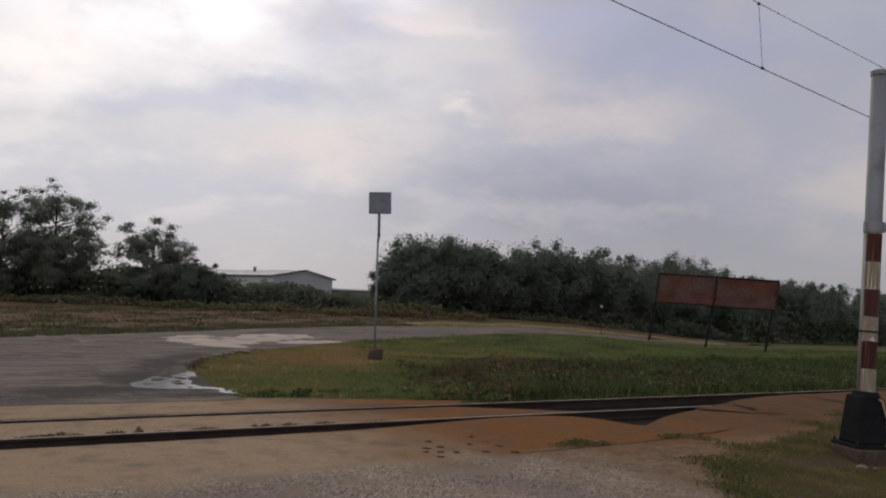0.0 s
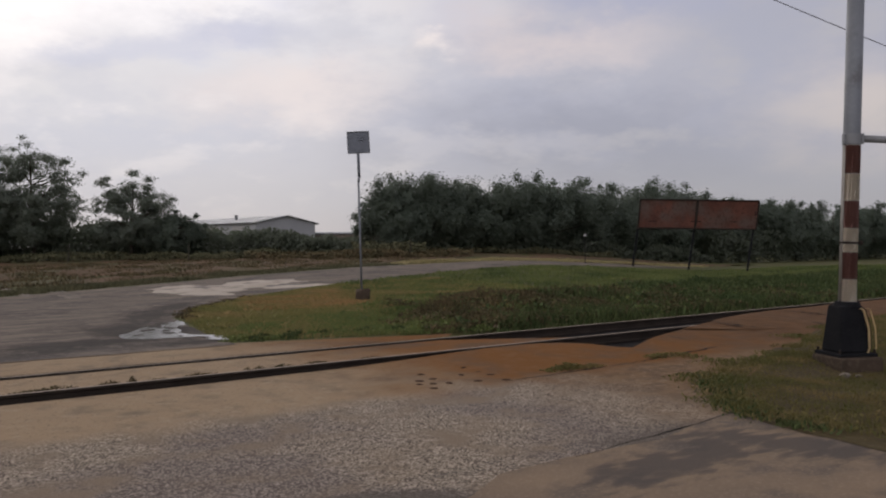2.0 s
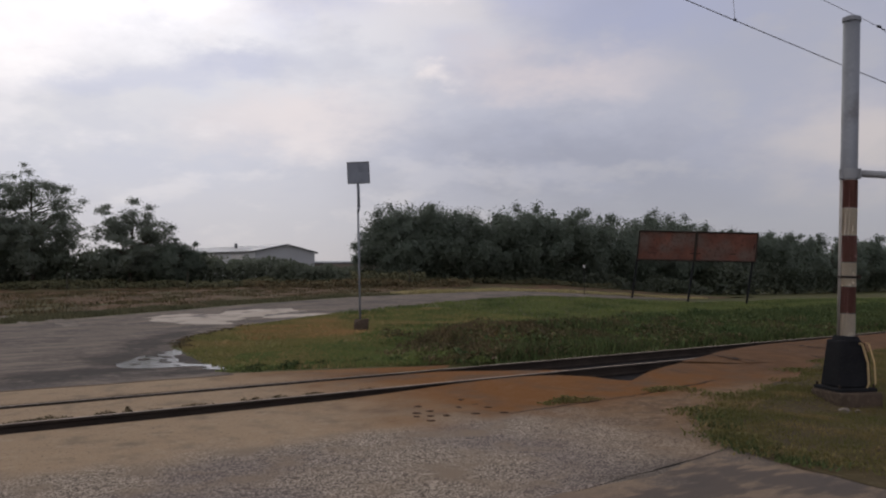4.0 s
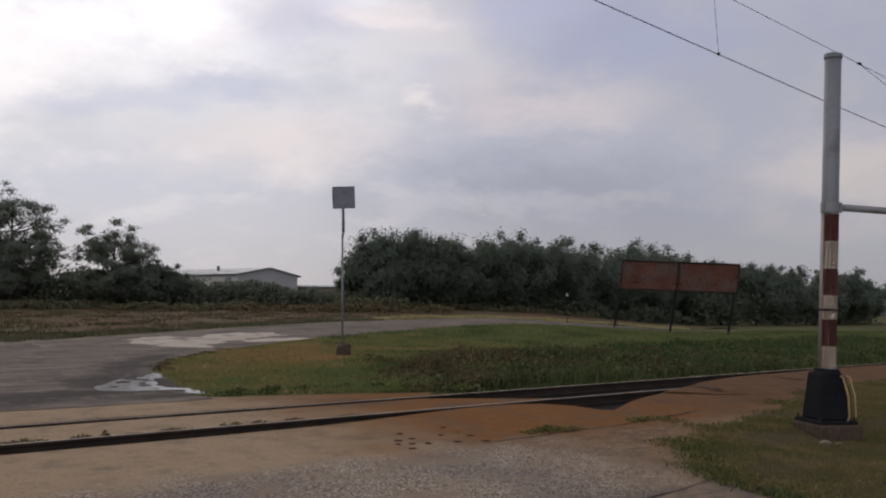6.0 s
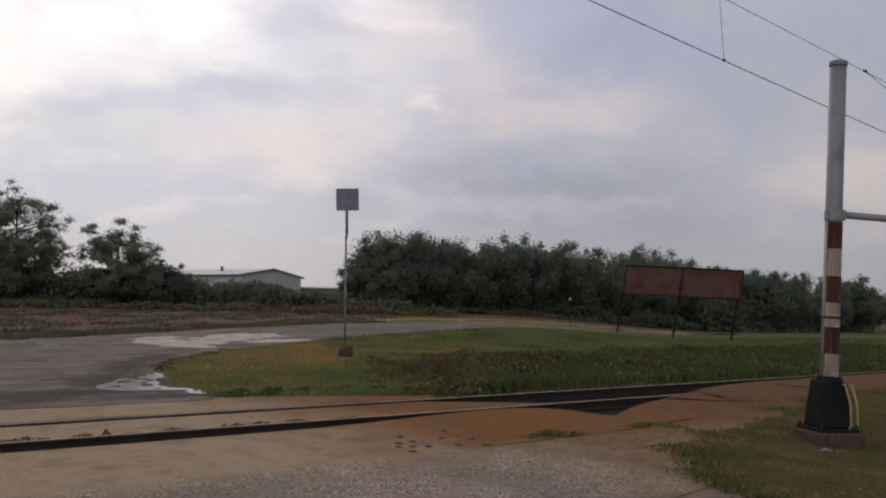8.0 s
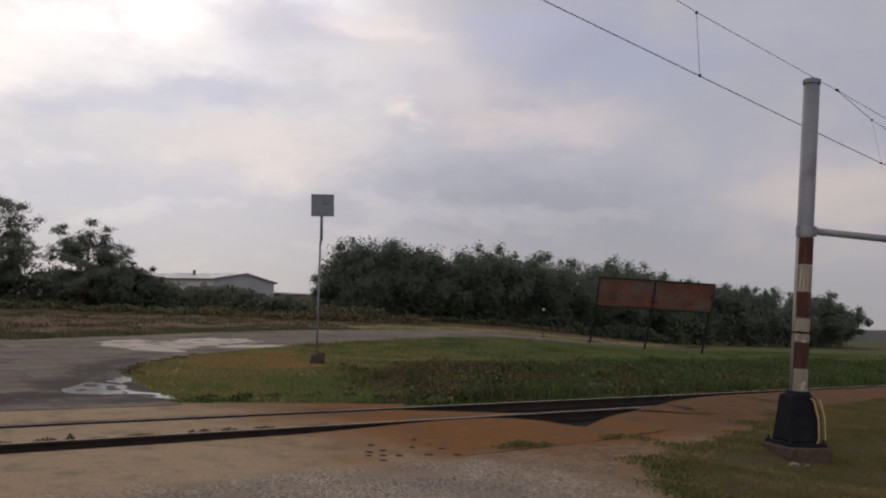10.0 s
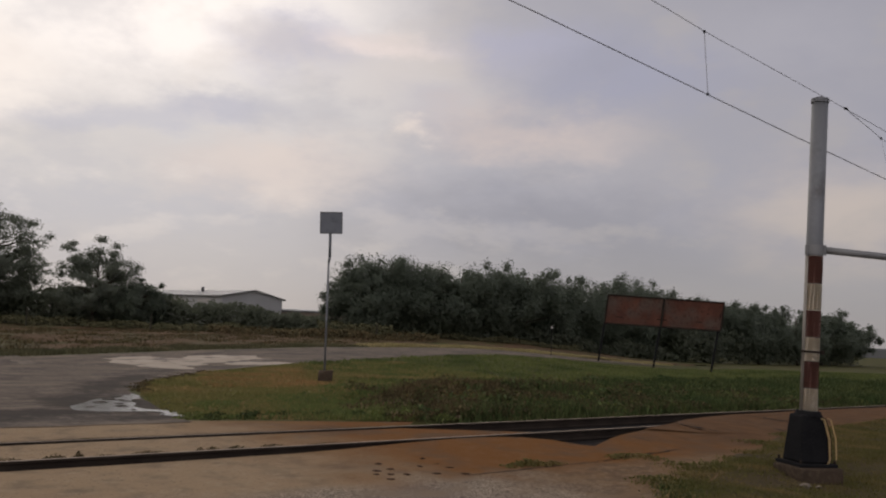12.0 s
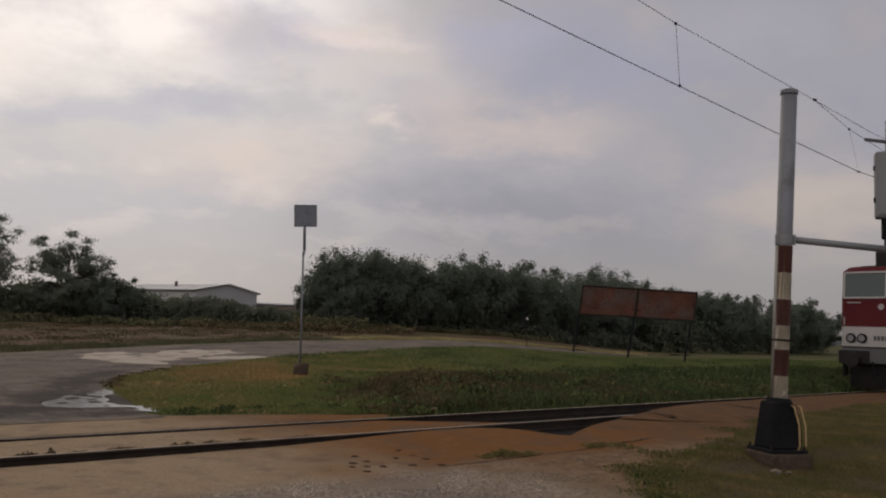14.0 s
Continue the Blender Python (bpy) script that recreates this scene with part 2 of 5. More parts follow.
M_BANK = surface("bank_weeds", (0.08, 0.102, 0.033), (0.155, 0.148, 0.05), 0.6, rough=0.75, bump=0, island=0.35, stain=(0.03, 0.048, 0.014), stain_scale=0.35, stain_at=(0.46, 0.62))
M_DRYWEED = surface("dry_weeds", (0.064, 0.056, 0.028), (0.11, 0.078, 0.04), 0.8, rough=0.8, bump=0, island=0.5)
M_STRAW = surface("straw", (0.34, 0.28, 0.14), (0.27, 0.23, 0.10), 0.3, rough=0.8, bump=0, island=0.35)
M_WALL = surface("hall_cladding", (0.31, 0.305, 0.30), (0.275, 0.27, 0.265), 0.2, rough=0.6, bump=0)
M_ROOF = surface("hall_roof_sheet", (0.66, 0.65, 0.64), (0.58, 0.57, 0.56), 0.15, rough=0.5, bump=0)
M_DARKTRIM = surface("dark_trim", (0.06, 0.06, 0.06), (0.08, 0.08, 0.08), 1.0, rough=0.6, bump=0)
M_WIRE = surface("wire_steel", (0.10, 0.095, 0.095), (0.13, 0.12, 0.12), 1.0, rough=0.6, metal=0.4, bump=0)
M_LOCORED = surface("loco_red", (0.095, 0.017, 0.019), (0.075, 0.014, 0.016), 0.8, (0.10, 0.018, 0.02), 30, 0.3, rough=0.72, bump=0.03)
M_LOCOWHITE = surface("loco_white", (0.34, 0.315, 0.29), (0.29, 0.268, 0.247), 0.8, (0.4, 0.38, 0.35), 30, 0.25, rough=0.4, bump=0.03, coat=0.2)
M_LOCOGREY = surface("loco_grey", (0.085, 0.083, 0.083), (0.065, 0.063, 0.063), 1.5, (0.06, 0.055, 0.05), 20, 0.4, rough=0.65, bump=0.1)
M_LOCODARK = surface("loco_underframe", (0.02, 0.018, 0.018), (0.03, 0.027, 0.025), 2.0, (0.05, 0.04, 0.034), 15, 0.4, rough=0.8, bump=0.3)
M_LENS = surface("lamp_glass", (0.2, 0.19, 0.19), (0.16, 0.155, 0.155), 3.0, rough=0.15, bump=0)
# woods in a pale grey that has the distance haze put into it
M_HILL = surface("haze_grey_woods", (0.12, 0.125, 0.125), (0.15, 0.15, 0.145), 0.01, bump=0)


def glass(name, tint, rough):
    m = bpy.data.materials.new(name)
    m.use_nodes = True
    p = m.node_tree.nodes["Principled BSDF"]
    p.inputs["Base Color"].default_value, p.inputs["Roughness"].default_value = (*tint, 1), rough
    p.inputs["IOR"].default_value = 1.5
    return m




def let_light_through(m, amount, tint):
    """Thin leaves: part of the light passes to the other side."""
    nt = m.node_tree
    p, out = nt.nodes["Principled BSDF"], nt.nodes["Material Output"]
    tr_, mx = nt.nodes.new("ShaderNodeBsdfTranslucent"), nt.nodes.new("ShaderNodeMixShader")
    tr_.inputs[0].default_value, mx.inputs[0].default_value = (*tint, 1), amount
    p.inputs["Specular IOR Level"].default_value = 0.36
    nt.links.new(p.outputs[0], mx.inputs[1])
    nt.links.new(tr_.outputs[0], mx.inputs[2])
    nt.links.new(mx.outputs[0], out.inputs[0])


for m_, tint_ in ((M_LEAF, (0.135, 0.16, 0.115)), (M_HEDGE, (0.14, 0.155, 0.105)), (M_GRASS, (0.16, 0.165, 0.045)), (M_GREENGRASS, (0.12, 0.16, 0.045)), (M_LEAFHAZE, (0.16, 0.185, 0.13)), (M_BANK, (0.13, 0.17, 0.04)), (M_VERGE, (0.10, 0.10, 0.025))):
    let_light_through(m_, 0.5 if m_ in (M_LEAF, M_HEDGE, M_LEAFHAZE) else 0.35, tint_)
M_SCREEN = glass("windscreen", (0.05, 0.066, 0.064), 0.22)
M_WATER = glass("puddle_water", (0.09, 0.08, 0.07), 0.15)


def apron_material():
    """Road in front of the rails: beige silt along the track, ochre sand to one side, chippings in old binder beyond; x along the track, y across."""
    m = bpy.data.materials.new("silt_over_chippings")
    m.use_nodes = True
    nt = m.node_tree
    N, L = nt.nodes.new, nt.links.new
    p = nt.nodes["Principled BSDF"]
    co = N("ShaderNodeTexCoord").outputs["Object"]
    sep = N("ShaderNodeSeparateXYZ")
    L(co, sep.inputs[0])

    def nz(s, detail=4.0, kind="ShaderNodeTexNoise"):
        n = N(kind)
        n.inputs["Scale"].default_value = s
        if kind == "ShaderNodeTexNoise":
            n.inputs["Detail"].default_value = detail
        L(co, n.inputs["Vector"])
        return n

    def mth(op, a, b):
        n = N("ShaderNodeMath")
        n.operation = op
        for i, v in enumerate((a, b)):
            if isinstance(v, (int, float)):
                n.inputs[i].default_value = v
            else:
                L(v, n.inputs[i])
        return n.outputs[0]

    def rng(f, lo, hi):
        n = N("ShaderNodeMapRange")
        n.interpolation_type = "SMOOTHSTEP"
        n.inputs[1].default_value, n.inputs[2].default_value = lo, hi
        L(f, n.inputs[0])
        return n.outputs[0]

    def mix(f, c, d):
        n = N("ShaderNodeMix")
        n.data_type = "RGBA"
        L(f, n.inputs[0])
        for s, v in ((n.inputs[6], c), (n.inputs[7], d)):
            if isinstance(v, tuple):
                s.default_value = (*v, 1)
            else:
                L(v, s)
        return n.outputs[2]

    wob = nz(0.9, 5).outputs["Fac"]
    fine = nz(45, 4).outputs["Fac"]
    vor = nz(58, kind="ShaderNodeTexVoronoi")
    across = mth("ADD", sep.outputs[1], mth("MULTIPLY", mth("SUBTRACT", wob, 0.5), 1.3))
    along = mth("ADD", sep.outputs[0], mth("MULTIPLY", mth("SUBTRACT", wob, 0.5), 2.5))
    stone = mix(rng(vor.outputs["Color"], 0.2, 0.9), (0.085, 0.064, 0.046), (0.40, 0.325, 0.245))
    stone = mix(rng(nz(0.45, 4).outputs["Fac"], 0.42, 0.62), stone, mix(rng(vor.outputs["Color"], 0.3, 0.95), (0.098, 0.076, 0.062), (0.30, 0.245, 0.20)))
    stone = mix(rng(nz(1.7, 6).outputs["Fac"], 0.46, 0.72), stone, mix(fine, (0.142, 0.103, 0.071), (0.24, 0.18, 0.124)))
    smear = N("ShaderNodeMapping")
    smear.inputs["Scale"].default_value, smear.inputs["Rotation"].default_value = (0.45, 1.6, 1), (0, 0, 0.35)
    L(co, smear.inputs[0])
    sm = N("ShaderNodeTexNoise")
    sm.inputs["Scale"].default_value, sm.inputs["Detail"].default_value = 1.1, 5
    L(smear.outputs[0], sm.inputs["Vector"])
    oily = mth("MULTIPLY", rng(sm.outputs["Fac"], 0.50, 0.60), mth("MULTIPLY", rng(across, -5.6, -6.6), 0.75))
    stone = mix(oily, stone, (0.075, 0.062, 0.052))
    sandy = mix(rng(nz(3.2, 6).outputs["Fac"], 0.42, 0.66), (0.155, 0.092, 0.046), (0.108, 0.065, 0.035))
    sandy = mix(rng(nz(9.0, 6).outputs["Fac"], 0.52, 0.70), sandy, (0.20, 0.13, 0.078))
    stone = mix(mth("MULTIPLY", rng(along, -2.6, 0.3), 0.92), stone, sandy)
    silt = mix(fine, (0.24, 0.168, 0.102), (0.315, 0.225, 0.138))
    silt = mix(rng(nz(2.4, 6).outputs["Fac"], 0.45, 0.8), silt, (0.165, 0.122, 0.082))
    ochre = mix(fine, (0.126, 0.052, 0.013), (0.172, 0.074, 0.02))
    ochre = mix(rng(nz(1.1, 5).outputs["Fac"], 0.45, 0.7), ochre, (0.112, 0.064, 0.035))
    ochre = mix(rng(nz(5.5, 6).outputs["Fac"], 0.48, 0.72), ochre, (0.162, 0.078, 0.03))
    ochre = mix(rng(nz(0.7, 5).outputs["Fac"], 0.50, 0.66), ochre, (0.112, 0.062, 0.032))
    ochre = mix(mth("MULTIPLY", rng(along, 2.2, 6.0), 0.75), ochre, mix(rng(nz(2.8, 6).outputs["Fac"], 0.4, 0.65), (0.078, 0.044, 0.024), (0.115, 0.064, 0.033)))
    silt = mix(rng(nz(6.5, 6).outputs["Fac"], 0.5, 0.75), silt, (0.30, 0.225, 0.145))
    silt = mix(rng(nz(22, 5).outputs["Fac"], 0.58, 0.70), silt, (0.14, 0.10, 0.065))
    silt = mix(rng(along, -4.2, -0.8), silt, ochre)
    col = mix(rng(across, -3.75, -2.75), stone, silt)
    L(col, p.inputs["Base Color"])
    p.inputs["Roughness"].default_value = 0.9
    p.inputs["Specular IOR Level"].default_value = 0.08
    b = N("ShaderNodeBump")
    b.inputs["Strength"].default_value, b.inputs["Distance"].default_value = 0.5, 0.012
    L(mth("ADD", vor.outputs["Distance"], fine), b.inputs["Height"])
    L(b.outputs[0], p.inputs["Normal"])
    return m


M_APRON = apron_material()


def old_road_material():
    """Smooth tan road with one long ragged oil stain and smaller ones; x along the track, y across."""
    m = surface("smooth_old_road", (0.205, 0.145, 0.095), (0.155, 0.114, 0.08), 1.4, (0.27, 0.2, 0.14), 38, 0.5, rough=0.95, bump=0.5, stain=(0.105, 0.084, 0.068), stain_scale=2.2, stain_at=(0.48, 0.70))
    nt = m.node_tree
    N, L = nt.nodes.new, nt.links.new
    p = nt.nodes["Principled BSDF"]
    base = p.inputs["Base Color"].links[0].from_socket
    co = N("ShaderNodeTexCoord").outputs["Object"]

    def value(op, a, b):
        n = N("ShaderNodeMath")
        n.operation = op
        for k, v in enumerate((a, b)):
            if isinstance(v, (int, float)):
                n.inputs[k].default_value = v
            else:
                L(v, n.inputs[k])
        return n.outputs[0]

    def blot(cx, cy, rx, ry, turn):
        n = N("ShaderNodeMapping")
        n.vector_type = "TEXTURE"
        n.inputs["Location"].default_value = (cx, cy, -0.12)
        n.inputs["Rotation"].default_value = (0, 0, radians(turn))
        n.inputs["Scale"].default_value = (rx, ry, 1.0)
        L(co, n.inputs[0])
        d = N("ShaderNodeVectorMath")
        d.operation = "LENGTH"
        L(n.outputs[0], d.inputs[0])
        return d.outputs["Value"]

    smear = N("ShaderNodeMapping")
    smear.inputs["Rotation"].default_value, smear.inputs["Scale"].default_value = (0, 0, radians(-35)), (2.6, 7.0, 1.0)
    L(co, smear.inputs[0])
    ragged = N("ShaderNodeTexNoise")
    ragged.inputs["Scale"].default_value, ragged.inputs["Detail"].default_value = 1.0, 7.0
    L(smear.outputs[0], ragged.inputs["Vector"])
    near = value("MINIMUM", blot(-1.75, -7.2, 0.42, 1.05, 20), blot(-3.2, -7.0, 0.75, 0.32, 10))
    near = value("MINIMUM", near, blot(-2.45, -6.9, 0.7, 0.3, 30))
    edge = value("ADD", near, value("MULTIPLY", value("SUBTRACT", ragged.outputs["Fac"], 0.5), 3.2))
    f = N("ShaderNodeMapRange")
    f.interpolation_type = "SMOOTHSTEP"
    f.inputs[1].default_value, f.inputs[2].default_value, f.inputs[3].default_value, f.inputs[4].default_value = 0.45, 1.35, 0.85, 0.0
    L(edge, f.inputs[0])
    mx = N("ShaderNodeMix")
    mx.data_type = "RGBA"
    L(f.outputs[0], mx.inputs[0])
    L(base, mx.inputs[6])
    mx.inputs[7].default_value = (0.075, 0.062, 0.053, 1)
    L(mx.outputs[2], p.inputs["Base Color"])
    return m


def damp_road_material():
    """Worn asphalt: long streaks along the way, and ragged damp stains round the low corner; x along the track, y across."""
    m = surface("worn_asphalt", (0.10, 0.08, 0.064), (0.135, 0.107, 0.084), 0.8, (0.22, 0.18, 0.15), 11, 0.5, rough=0.95, bump=0.5, stain=(0.072, 0.06, 0.052), stain_scale=0.5, stain_at=(0.50, 0.60))
    nt = m.node_tree
    N, L = nt.nodes.new, nt.links.new
    p = nt.nodes["Principled BSDF"]
    col = p.inputs["Base Color"].links[0].from_socket
    co = N("ShaderNodeTexCoord").outputs["Object"]

    def value(op, a, b):
        n = N("ShaderNodeMath")
        n.operation = op
        for k, v in enumerate((a, b)):
            if isinstance(v, (int, float)):
                n.inputs[k].default_value = v
            else:
                L(v, n.inputs[k])
        return n.outputs[0]

    def nz(scale, detail, stretch=(1, 1, 1), turn=0.0):
        q, n = N("ShaderNodeMapping"), N("ShaderNodeTexNoise")
        q.inputs["Scale"].default_value, q.inputs["Rotation"].default_value = stretch, (0, 0, radians(turn))
        n.inputs["Scale"].default_value, n.inputs["Detail"].default_value = scale, detail
        L(co, q.inputs[0])
        L(q.outputs[0], n.inputs["Vector"])
        return n.outputs["Fac"]

    def rng(f, lo, hi, at_lo=0.0, at_hi=1.0):
        n = N("ShaderNodeMapRange")
        n.interpolation_type = "SMOOTHSTEP"
        for k, v in enumerate((lo, hi, at_lo, at_hi)):
            n.inputs[k + 1].default_value = v
        L(f, n.inputs[0])
        return n.outputs[0]

    def mix(f, c, d):
        n = N("ShaderNodeMix")
        n.data_type = "RGBA"
        L(f, n.inputs[0])
        L(c, n.inputs[6])
        n.inputs[7].default_value = (*d, 1)
        return n.outputs[2]

    def blot(cx, cy, rx, ry, turn):
        n, d = N("ShaderNodeMapping"), N("ShaderNodeVectorMath")
        n.vector_type = "TEXTURE"
        n.inputs["Location"].default_value = (cx, cy, 0)
        n.inputs["Rotation"].default_value = (0, 0, radians(turn))
        n.inputs["Scale"].default_value = (rx, ry, 1.0)
        L(co, n.inputs[0])
        d.operation = "LENGTH"
        L(n.outputs[0], d.inputs[0])
        return d.outputs["Value"]

    col = mix(rng(nz(1.0, 6, (0.5, 1.5, 1), -8), 0.50, 0.64, 0.0, 0.7), col, (0.19, 0.152, 0.117))
    col = mix(rng(nz(1.6, 6, (0.4, 1.8, 1), -12), 0.53, 0.66, 0.0, 0.75), col, (0.066, 0.054, 0.046))
    col = mix(rng(nz(3.4, 6), 0.56, 0.70, 0.0, 0.6), col, (0.23, 0.184, 0.143))
    damp = blot(-3.6, 5.4, 1.3, 2.5, 12)
    for b in ((-2.6, 9.6, 0.7, 2.1, -16), (-1.1, 12.4, 0.55, 1.9, -34), (-5.4, 4.1, 1.7, 0.7, 4), (-8.6, 3.4, 4.0, 0.75, 2), (-3.2, 2.95, 1.2, 0.35, 0)):
        damp = value("MINIMUM", damp, blot(*b))
    torn = value("ADD", damp, value("ADD", value("MULTIPLY", value("SUBTRACT", nz(1.3, 6), 0.5), 1.6), value("MULTIPLY", value("SUBTRACT", nz(5.0, 8), 0.5), 2.0)))
    col = mix(rng(torn, 0.45, 1.35, 0.88, 0.0), col, (0.042, 0.035, 0.03))
    L(col, p.inputs["Base Color"])
    return m


M_OLDROAD = old_road_material()
M_ASPHALT = damp_road_material()
M_OLIVE = surface("olive_weeds", (0.082, 0.082, 0.044), (0.112, 0.10, 0.054), 0.5, rough=0.9, bump=0, island=0.3)


# ---- mesh helpers ----
def mesh(name, bm, material, m=None, parent=None, label="", smooth=False):
    me = bpy.data.meshes.new(name)
    bm.to_mesh(me)
    bm.free()
    me.materials.append(material)
    if smooth:
        me.shade_smooth()
    ob = new(name, me)
    if m is not None:
        ob.matrix_basis = m
    if parent is not None:
        ob.parent = parent
    if label:
        ob["label"] = label
    return ob


def part(name, bm, material, parent, label="", smooth=False):
    return mesh(name, bm, material, None, parent, label, smooth)


def raw(name, verts, faces, material, m=None, parent=None):
    me = bpy.data.meshes.new(name)
    me.from_pydata(verts, [], faces)
    me.materials.append(material)
    ob = new(name, me)
    if m is not None:
        ob.matrix_basis = m
    if parent is not None:
        ob.parent = parent
    return ob


def box(sx, sy, sz, at=(0, 0, 0), bevel=0.0, turn=None, bm=None, taper=1.0):
    """A block whose base centre is at the given place."""
    own = bmesh.new()
    vs = bmesh.ops.create_cube(own, size=1)["verts"]
    for v in vs:
        k = taper if v.co.z > 0 else 1.0
        v.co = Vector((v.co.x * sx * k, v.co.y * sy * k, (v.co.z + 0.5) * sz))
    if bevel:
        bmesh.ops.bevel(own, geom=own.edges[:], offset=bevel, segments=2, affect="EDGES", profile=0.5)
    own.transform(Matrix.Translation(at) @ (turn or Matrix()))
    if bm is None:
        return own
    tmp = bpy.data.meshes.new("tmp")
    own.to_mesh(tmp)
    own.free()
    bm.from_mesh(tmp)
    bpy.data.meshes.remove(tmp)
    return bm


def rod(a, b, r0, r1=None, seg=12, bm=None):
    a, b = Vector(a), Vector(b)
    bm = bm or bmesh.new()
    d = b - a
    q = d.to_track_quat("Z", "Y").to_matrix().to_4x4()
    bmesh.ops.create_cone(bm, cap_ends=True, segments=seg, radius1=r0, radius2=r0 if r1 is None else r1, depth=d.length, matrix=Matrix.Translation((a + b) / 2) @ q)
    return bm


def smooth(a, b, x):
    t = min(1.0, max(0.0, (x - a) / (b - a)))
    return t * t * (3 - 2 * t)


# ---- plan: the track runs along u, n points across it to the far side ----
TRACK_DEG = 35.9
TU = Vector((math.cos(radians(TRACK_DEG)), math.sin(radians(TRACK_DEG)), 0))
TN = Vector((-TU.y, TU.x, 0))
TO = Vector((0, 14.08, 0))
TRACK = Matrix.Translation(TO) @ Matrix.Rotation(radians(TRACK_DEG), 4, "Z")
HALF = 0.7525   # rail centre from the track's middle


def tr(s, n, z=0.0):
    return TO + TU * s + TN * n + Vector((0, 0, z))


def sn(x, y):
    d = Vector((x, y, 0)) - TO
    return d.dot(TU), d.dot(TN)


def height(x, y):
    """The lie of the land: a gentle rise beyond the far road, falling away to the right."""
    s, n = sn(x, y)
    if y < 1:
        base = 0.0
    else:
        a = x / max(y, 8.0)
        far = smooth(24, 62, y)
        left = 0.62 + 0.35 * smooth(55, 90, y)
        right = -0.55 - 0.9 * smooth(60, 140, y) - 14 * smooth(150, 900, y)
        k = smooth(0.02, 0.34, a)
        base = far * (left * (1 - k) + right * k)
        base += 2.5 * smooth(120, 600, y) * (1 - k)
    if s > 6:   # the track keeps its level where the land falls
        base *= 1 - (1 - smooth(3.5, 16, abs(n))) * smooth(6, 14, s)
    if n < 1.6:
        under = -0.34 * smooth(1.6, 1.1, n)
        if n < -1.4:
            under = -0.34 + 0.08 * smooth(-1.4, -2.4, n)
        base = base + under
    elif s > 0.5:   # weedy bank beside the track
        base += 0.30 * smooth(1.6, 5.0, n) * smooth(0.5, 5, s) * (1 - smooth(5.5, 10, n)) + 0.09 * noise.noise(Vector((x * 0.9, y * 0.9, 1.0))) * smooth(2.0, 3.2, n) * smooth(0.5, 3, s) * (1 - smooth(7, 10, n))
    return base


def outline(points, step=0.6, rough=0.12, seed=0):
    """A closed outline through the points, stepped finely and made uneven."""
    out = []
    for i, p in enumerate(points):
        q = points[(i + 1) % len(points)]
        k = max(1, int(math.dist(p, q) / step))
        for j in range(k):
            x, y = p[0] + (q[0] - p[0]) * j / k, p[1] + (q[1] - p[1]) * j / k
            w = noise.noise_vector(Vector((x * 0.7, y * 0.7, seed))) * rough + noise.noise_vector(Vector((x * 2.3, y * 2.3, seed + 9))) * rough * 0.4
            out.append((x + w.x, y + w.y))
    return out


def drape(name, points, material, off, cell=1.0, rough=0.12, local=False, level=None, seed=0, step=0.6):
    """A sheet over the land inside an outline; local: the outline is in the track's frame."""
    from mathutils.geometry import delaunay_2d_cdt
    edge = outline(points, step, rough, seed)
    xs, ys = [p[0] for p in edge], [p[1] for p in edge]
    pts = [Vector(p) for p in edge]
    x = min(xs) + cell
    while x < max(xs):
        y = min(ys) + cell
        while y < max(ys):
            pts.append(Vector((x, y)))
            y += cell
        x += cell
    vs, _, faces, _, _, _ = delaunay_2d_cdt(pts, [], [list(range(len(edge)))], 1, 1e-4)
    verts = []
    for v in vs:
        w = tr(v.x, v.y) if local else Vector((v.x, v.y, 0))
        z = (level(v.x, v.y) if level else height(w.x, w.y)) + off
        verts.append((v.x, v.y, z))
    ob = raw(name, verts, [tuple(f) for f in faces], material, TRACK if local else None)
    ob.data.shade_smooth()
    return ob


def graded(lo, a, b, hi, step, grow=1.18):
    mid = [a + i * step for i in range(int((b - a) / step) + 1)]
    up, d = [mid[-1]], step
    while up[-1] < hi:
        d *= grow
        up.append(up[-1] + d)
    down, d = [mid[0]], step
    while down[-1] > lo:
        d *= grow
        down.append(down[-1] - d)
    return down[:0:-1] + mid + up[1:]


def build_ground():
    xs, ys = graded(-2500, -22, 34, 2500, 0.6), graded(-600, -3, 70, 4000, 0.6)
    verts = [(x, y, height(x, y)) for y in ys for x in xs]
    w = len(xs)
    faces = [(j * w + i, j * w + i + 1, (j + 1) * w + i + 1, (j + 1) * w + i) for j in range(len(ys) - 1) for i in range(w - 1)]
    g = raw("ground", verts, faces, M_GROUND)
    g.data.shade_smooth()
    tagged(g, "green and brown meadow ground falling gently away", "ground", kind="structure")


build_ground()

# road beyond the track, with the mouth of the crossing
road = drape("road", [(-14, 2.2), (-3.1, 2.2), (-3.0, 4.5), (-2.3, 8.4), (-1.0, 11.4), (2.0, 15.3), (7.6, 19.6), (13.4, 22.5), (26, 27.5), (48, 33.2), (48, 34.4), (24, 32.5), (15.3, 31.5), (6.8, 28.1), (0.6, 24.6), (-3.8, 21.9), (-14, 17), (-40, 8), (-40, 2.2)], M_ASPHALT, 0.014, 1.2, 0.16, True, seed=2)
tagged(road, "worn grey asphalt road with stains curving away", "road", kind="structure")
field = drape("field", [(-60, 34), (-13.9, 36.4), (-10.4, 43), (-6, 51.5), (1, 57), (12, 64), (30, 84), (10, 90), (-60, 95), (-140, 95), (-140, 20)], M_FIELD, 0.03, 0.9, 0.3, seed=5, step=1.2, level=lambda x, y: height(x, y) + 0.16 * noise.noise(Vector((x * 0.45, y * 0.22, 7.0))) + 0.10 * noise.noise(Vector((x * 1.3, y * 0.7, 2.0))))
tagged(field, "brown dry field of stubble beyond the road", "field", kind="structure")
